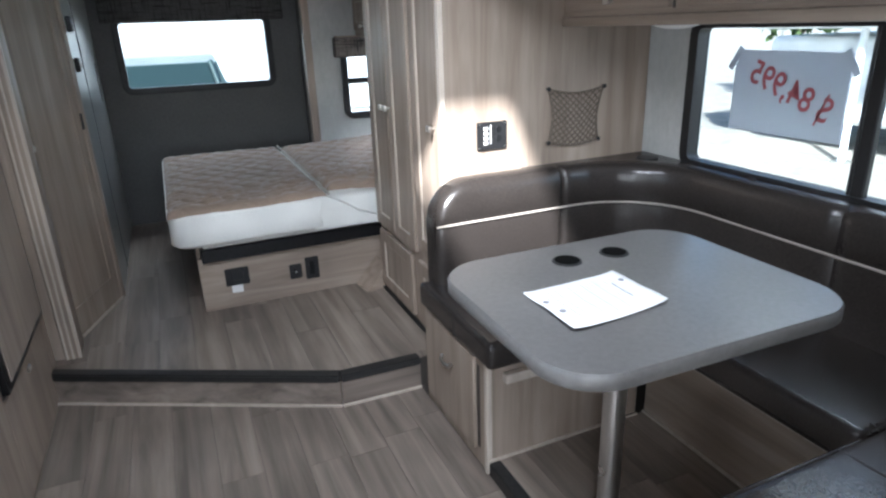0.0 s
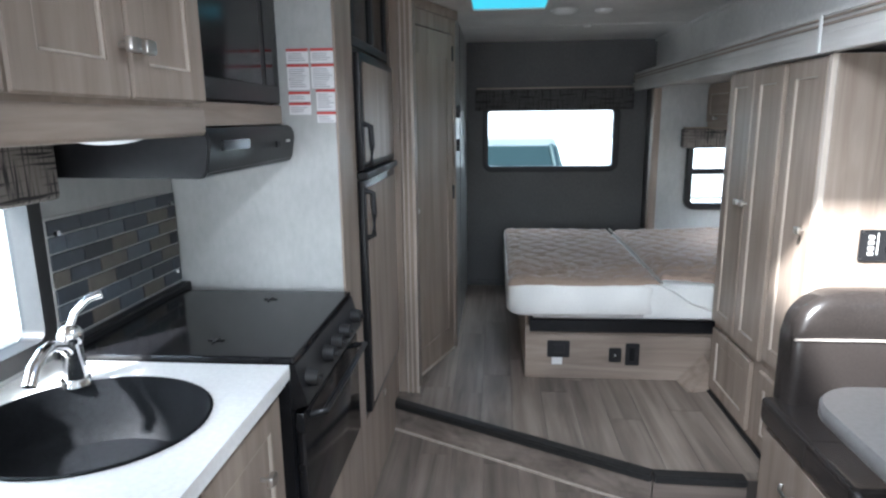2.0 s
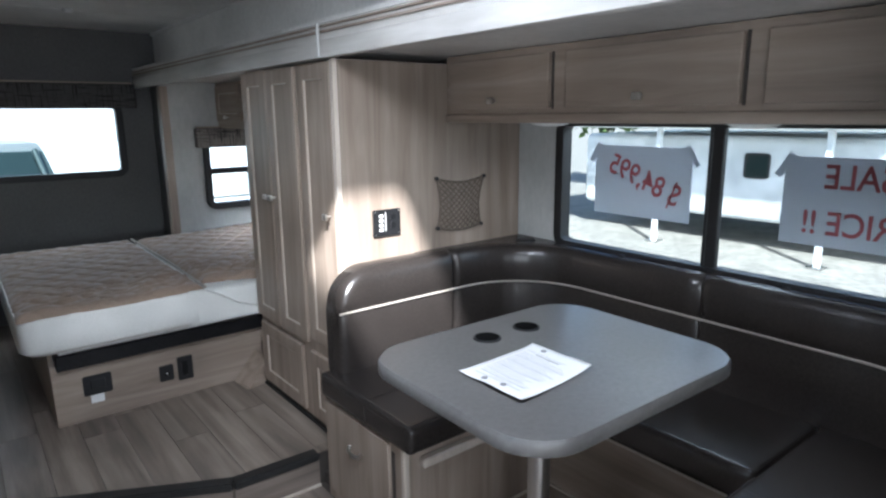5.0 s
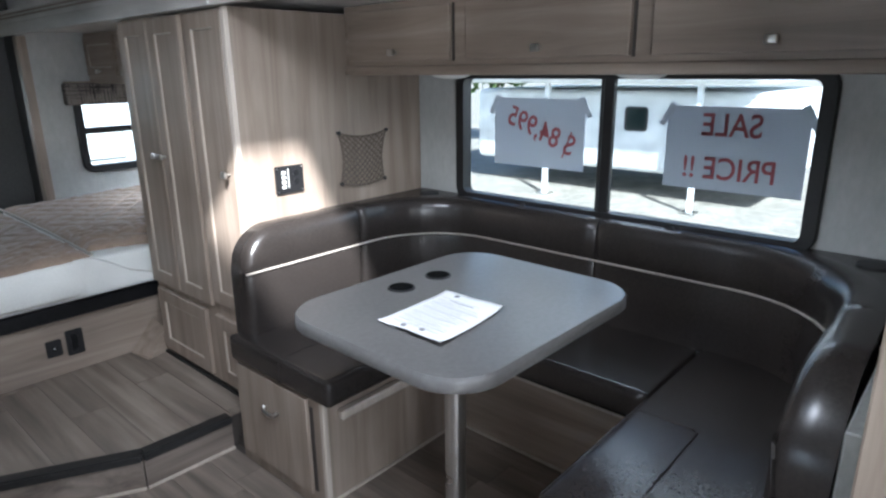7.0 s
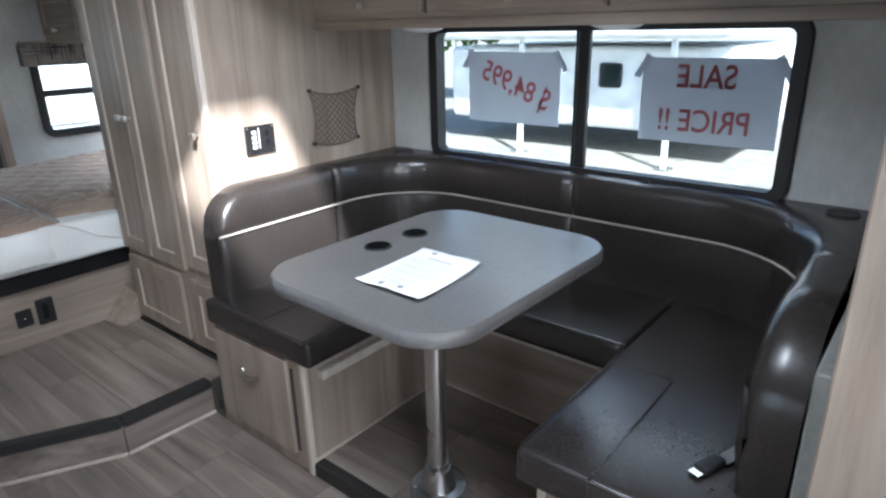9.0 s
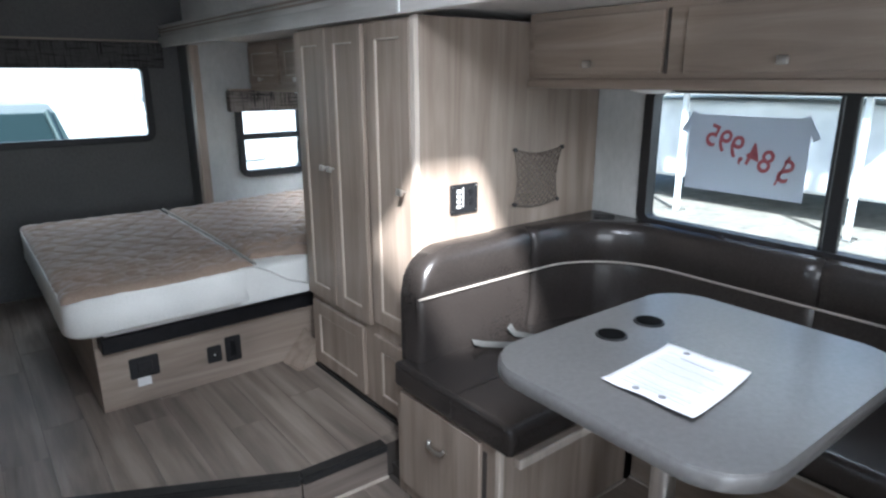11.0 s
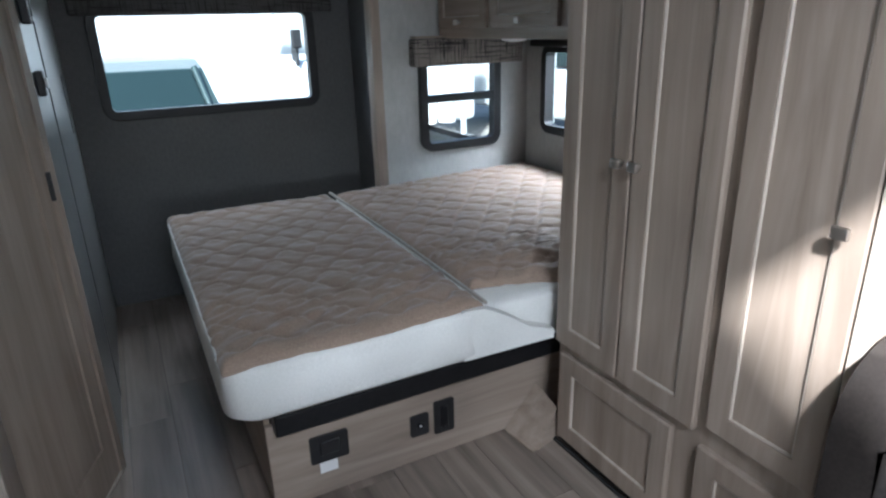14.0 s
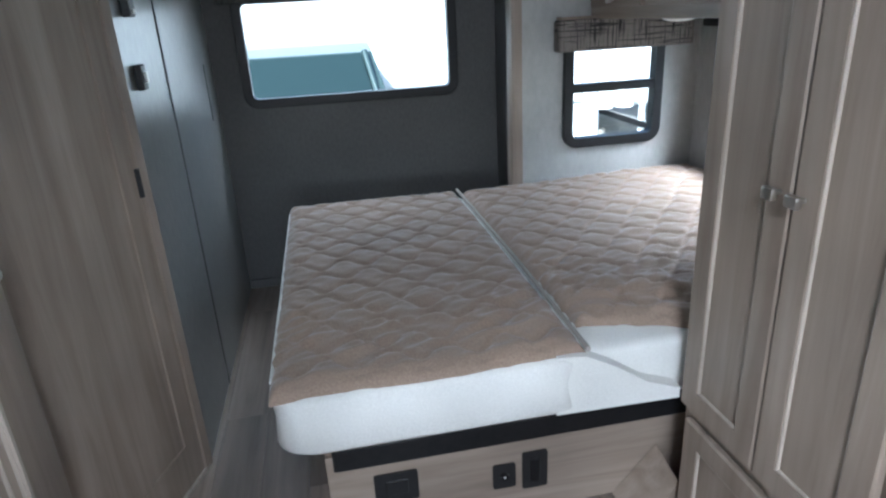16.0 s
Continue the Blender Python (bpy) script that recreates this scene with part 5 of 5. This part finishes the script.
part("frame", boxes((0.205, 0.235, 3.64, 4.03, H - 0.018, H - 0.0005), (0.615, 0.645, 3.64, 4.03, H - 0.018, H - 0.0005), (0.235, 0.615, 3.64, 3.67, H - 0.018, H - 0.0005), (0.235, 0.615, 4.0, 4.03, H - 0.018, H - 0.0005), bev=0.003), grey_plastic, sk)
part("lens", boxes((0.236, 0.614, 3.671, 3.999, H - 0.01, H - 0.002)), blue_lens, sk, "blue lens, daylight through it put in as emission")
for x, y, r, nm, lab in ((0.732, 4.15, 0.075, "ceiling_speaker", "flat round ceiling speaker"), (0.955, 4.18, 0.05, "smoke_alarm", "small round white ceiling alarm"), (0.76, 3.02, 0.085, "ceiling_light", "round white ceiling light"), (0.945, 4.75, 0.03, "ceiling_sensor", "tiny round ceiling sensor")):
    cl = thing(nm, lab, nm.split("_")[1], (x, y, H))
    part("rim", cyls(((x, y, H - 0.008), r * 0.93, r, 0.015, "z", 28)), grey_plastic, cl, "", 40)
    b = bmesh.new()
    sphere(b, (x, y, H - 0.015), r * 0.75, (1, 1, 0.2))
    part("lens", b, dome, cl, "", 60)

# ---- signs in the dinette window ----
SX = 2.492
for (y0, y1, z0, z1, tilt), words in (((1.802, 2.249, 1.108, 1.396, 0), (("$ 84,995", 0.118, 2.012, 1.262, 21),)), ((1.005, 1.468, 1.094, 1.384, 0), (("SALE", 0.11, 1.245, 1.318, 0), ("PRICE !!", 0.108, 1.245, 1.168, 0)))):
    sg = thing("window_sign", "white corrugated sale sign with red letters", "sign", (SX, (y0 + y1) / 2, z0), group="sale signs")
    board = part("board", boxes((SX, SX + 0.004, y0, y1, z0, z1)), sign_mat, sg)
    for body, size, yc, zc, ang in words:
        m = Matrix.Translation((SX + 0.002, yc, zc)) @ Matrix(((0, 0, 1, 0), (1, 0, 0, 0), (0, 1, 0, 0), (0, 0, 0, 1))) @ Matrix.Rotation(radians(ang), 4, "Z")
        t = text_mesh("lettering", body.replace("$", "S"), size, m @ Matrix.Diagonal((0.86, 1, 1, 1)), board, sign_red, 0.003)
        if "$" in body:
            left = min(v.co.x for v in t.data.vertices) + 0.31 * size
            bar = part("dollar_bar", boxes((left - 0.035 * size, left + 0.035 * size, -0.48 * size, 0.48 * size, -0.003, 0.003)), sign_red, board)
            bar.matrix_parent_inverse = board.matrix_world.inverted()
            bar.matrix_basis = t.matrix_basis.copy()
        t["label"] = "red letters read from outside"
    for yy, ang in ((y1, 30), (y0, -30)):
        bm = bmesh.new()
        add_box(bm, 0, 0.0015, -0.012, 0.012, -0.045, 0.045)
        bmesh.ops.transform(bm, matrix=Matrix.Translation((SX - 0.002, yy, z1 - 0.03)) @ Matrix.Rotation(radians(ang), 4, "X"), verts=bm.verts)
        part("tape", bm, sign_mat, sg, "white tape strip")

# ---- outside ----
GZ = -0.85
bm = bmesh.new()
bmesh.ops.create_grid(bm, x_segments=60, y_segments=60, size=400, matrix=Matrix.Translation((0, 0, GZ)))
solid("ground", bm, gravel, "pale gravel lot", "ground", kind="structure")


def camper(name, label, x0, x1, y0, y1, z0, z1, windows, wheels, ribs=0):
    t = thing(name, label, "trailer", ((x0 + x1) / 2, (y0 + y1) / 2, GZ))
    part("body", boxes((x0, x1, y0, y1, z0, z1), bev=0.12, seg=3), trailer_white, t, "", 40)
    for pl_, pos, out, u0, u1, k0, k1 in windows:
        w = part("window", plate(pl_, pos, out, 0.002, 0.02, u0, u1, k0, k1, 0.05), dark_glass, t)
        part("frame", ring(pl_, pos, out, 0.001, 0.03, u0 - 0.03, u1 + 0.03, k0 - 0.03, k1 + 0.03, 0.04, 0.07), black_plastic, w)
    for x, y, ax in wheels:
        wh = part("wheel", cyls(((x, y, GZ + 0.34), 0.34, 0.34, 0.22, ax, 24)), rubber, t)
        part("rim", cyls(((x, y, GZ + 0.34), 0.19, 0.19, 0.235, ax, 20)), steel, wh)
    for k in range(ribs):
        z = z0 + 0.1 + k * 0.14
        part("siding_rib", boxes((x0 - 0.006, x0 + 0.002, y0 + 0.15, y1 - 0.15, z, z + 0.015)), grey_plastic, t)
    return t


nose = camper("fifth_wheel_trailer", "white fibreglass trailer front parked opposite", 11.2, 15.0, 3.1, 9.3, -0.36, 1.1, [("x", 11.2, -1, 5.4, 5.78, 0.42, 0.8)], [])
part("overhang", boxes((10.2, 15.0, 3.3, 9.1, 1.25, 3.0), bev=0.15, seg=3), trailer_white, nose, "", 40)
for y in (7.08, 4.24):
    lg = part("landing_leg", boxes((10.5, 10.58, y - 0.04, y + 0.04, GZ + 0.02, 1.3)), trailer_white, nose)
    part("foot", boxes((10.42, 10.66, y - 0.12, y + 0.12, GZ, GZ + 0.03)), steel, lg)
camper("travel_trailer", "white ribbed travel trailer parked further off", 8.2, 10.4, 10.2, 17.0, -0.35, 2.1, [("x", 8.2, -1, 12.0, 12.6, 0.7, 1.3)], [(8.35, 13.6, "x"), (8.35, 14.4, "x")], 14)
camper("box_trailer", "large white trailer behind the rear window", -5.0, 2.9, 13.0, 16.0, -0.4, 2.8, [], [(0.5, 13.1, "y")])
tt = camper("travel_trailer", "white trailer front with gas tanks on its tongue", 4.0, 7.0, 13.5, 19.0, -0.35, 2.1, [], [])
for x in (5.6, 6.0):
    part("gas_tank", cyls(((x, 12.95, 0.0), 0.17, 0.17, 0.5, "z", 20)), grey_plastic, tt)
part("tongue", boxes((5.72, 5.86, 11.6, 13.5, -0.42, -0.32)), black_satin, tt)
part("jack_post", cyls(((5.79, 11.9, -0.35), 0.05, 0.05, 0.95, "z", 12)), trailer_white, tt)

van = thing("parked_van", "dark green-grey van parked behind the camper", "van", (0.3, 9.8, GZ))
vb = bmesh.new()
prof = [(9.0, GZ + 0.35), (8.9, 0.1), (9.0, 0.35), (9.35, 0.62), (9.8, 1.14), (10.3, 1.22), (13.0, 1.2), (13.0, GZ + 0.35)]
A = [vb.verts.new((-0.75, y, z)) for y, z in prof]
C = [vb.verts.new((1.25 + (0.12 if z < 0.7 else 0), y, z)) for y, z in prof]
vb.faces.new(A)
vb.faces.new(C[::-1])
for k in range(len(prof)):
    vb.faces.new((A[k], A[(k + 1) % len(prof)], C[(k + 1) % len(prof)], C[k]))
part("body", vb, car_paint, van)
wb = bmesh.new()
q = [wb.verts.new(p) for p in ((-0.65, 9.37, 0.66), (1.2, 9.37, 0.66), (1.12, 9.77, 1.12), (-0.6, 9.77, 1.12), (-0.65, 9.35, 0.67), (1.2, 9.35, 0.67), (1.12, 9.75, 1.13), (-0.6, 9.75, 1.13))]
for f in ((0, 1, 2, 3), (7, 6, 5, 4), (0, 4, 5, 1), (1, 5, 6, 2), (2, 6, 7, 3), (3, 7, 4, 0)):
    wb.faces.new([q[i] for i in f])
part("windshield", wb, dark_glass, van)
for xa, xb in ((-0.72, -0.66), (1.26, 1.16)):
    pb = bmesh.new()
    tube(pb, [(xa, 9.34, 0.62), (xb, 9.74, 1.15)], 0.035, 8)
    part("pillar", pb, car_paint, van, "dark windshield pillar", 50)
for x in (-0.65, 1.2):
    wh = part("wheel", cyls(((x, 9.6, GZ + 0.35), 0.35, 0.35, 0.22, "x", 24)), rubber, van)
    part("rim", cyls(((x, 9.6, GZ + 0.35), 0.2, 0.2, 0.235, "x", 20)), steel, wh)
trk = thing("parked_truck", "white truck cab seen past the van", "truck", (2.9, 10.5, GZ))
part("cab", boxes((2.25, 4.2, 10.0, 12.4, -0.3, 1.15), bev=0.12, seg=3), trailer_white, trk, "", 40)
part("grille", boxes((2.45, 3.9, 9.96, 9.999, 0.35, 0.75), bev=0.01), grey_plastic, trk)
mirr = part("mirror", boxes((2.33, 2.45, 9.9, 9.99, 1.3, 1.52), bev=0.02, seg=2), black_plastic, trk)
part("arm", boxes((2.38, 2.41, 9.95, 10.2, 1.1, 1.3)), black_plastic, mirr)
for x in (2.4, 4.05):
    part("wheel", cyls(((x, 10.7, GZ + 0.4), 0.4, 0.4, 0.25, "x", 24)), rubber, trk)


def tree(x, y, h, r, label):
    t = thing("tree", label, "tree", (x, y, GZ))
    tr = bmesh.new()
    cyl(tr, (x, y, GZ + h * 0.25), 0.16, 0.1, h * 0.5, "z", 10)
    for k in range(5):
        a = k * 1.3
        tube(tr, [(x, y, GZ + h * 0.4), (x + r * 0.4 * math.cos(a), y + r * 0.4 * math.sin(a), GZ + h * 0.6), (x + r * 0.7 * math.cos(a), y + r * 0.7 * math.sin(a), GZ + h * 0.75)], 0.05)
    part("trunk", tr, wood_v, t)
    cb = bmesh.new()
    for k in range(1500):
        v = Vector((random.gauss(0, 1), random.gauss(0, 1), random.gauss(0, 0.8))).normalized() * (random.random() ** 0.4) * r
        c = Vector((x, y, GZ + h * 0.7)) + v * (0.8 + 0.35 * noise.noise(v * 1.2))
        d1 = Vector((random.gauss(0, 1), random.gauss(0, 1), random.gauss(0, 1))).normalized() * 0.16
        d2 = d1.cross(Vector((random.random(), random.random(), random.random()))).normalized() * 0.09
        cb.faces.new([cb.verts.new(c + d1), cb.verts.new(c + d2), cb.verts.new(c - d1), cb.verts.new(c - d2)])
    ob = part("crown", cb, leaf_mat, t)
    tagged(ob, kind="stuff")


tree(17.0, 13.2, 4.2, 1.6, "small leafy tree behind the trailers")

# ---- floor planks, laid along the aisle ----


def clip_poly(poly, x0, x1, y0, y1):
    for ax, lim, keep in ((0, x0, 1), (0, x1, -1), (1, y0, 1), (1, y1, -1)):
        out = []
        for i, p in enumerate(poly):
            q = poly[(i + 1) % len(poly)]
            a, b = (p[ax] - lim) * keep, (q[ax] - lim) * keep
            if a >= 0:
                out.append(p)
            if (a >= 0) != (b >= 0):
                t = a / (a - b)
                out.append((p[0] + (q[0] - p[0]) * t, p[1] + (q[1] - p[1]) * t))
        poly = out
        if len(poly) < 3:
            return []
    return poly


def lay(parent, poly, z, seed):
    rnd = random.Random(seed)
    xs = [p[0] for p in poly]
    ys = [p[1] for p in poly]
    x = min(xs) - 0.05
    while x < max(xs):
        y = min(ys) - rnd.random() * 0.9
        while y < max(ys):
            c = clip_poly(poly, x + 0.0008, x + 0.1512, y + 0.0008, y + 0.9092)
            if len(c) > 2:
                part("plank", prism(c, z - 0.006, z - 0.0008 * rnd.random()), plank_mat, parent)
            y += 0.91
        x += 0.152


lay(floor_low, [(LX, FY), (1.345, FY), (1.345, 2.0), (LX, 2.0)], 0.0, 3)
lay(floor_low, [(LX, 2.001), (1.345, 2.001), (1.345, 2.737), (0.99, 2.748), (-0.16, 3.345), (LX, 3.345)], 0.0, 4)
lay(floor_up, up_poly, UP, 5)
lay(slide_floor, [(1.39, 0.64), (2.03, 0.64), (2.03, 2.085), (1.39, 2.085)], 0.052, 6)
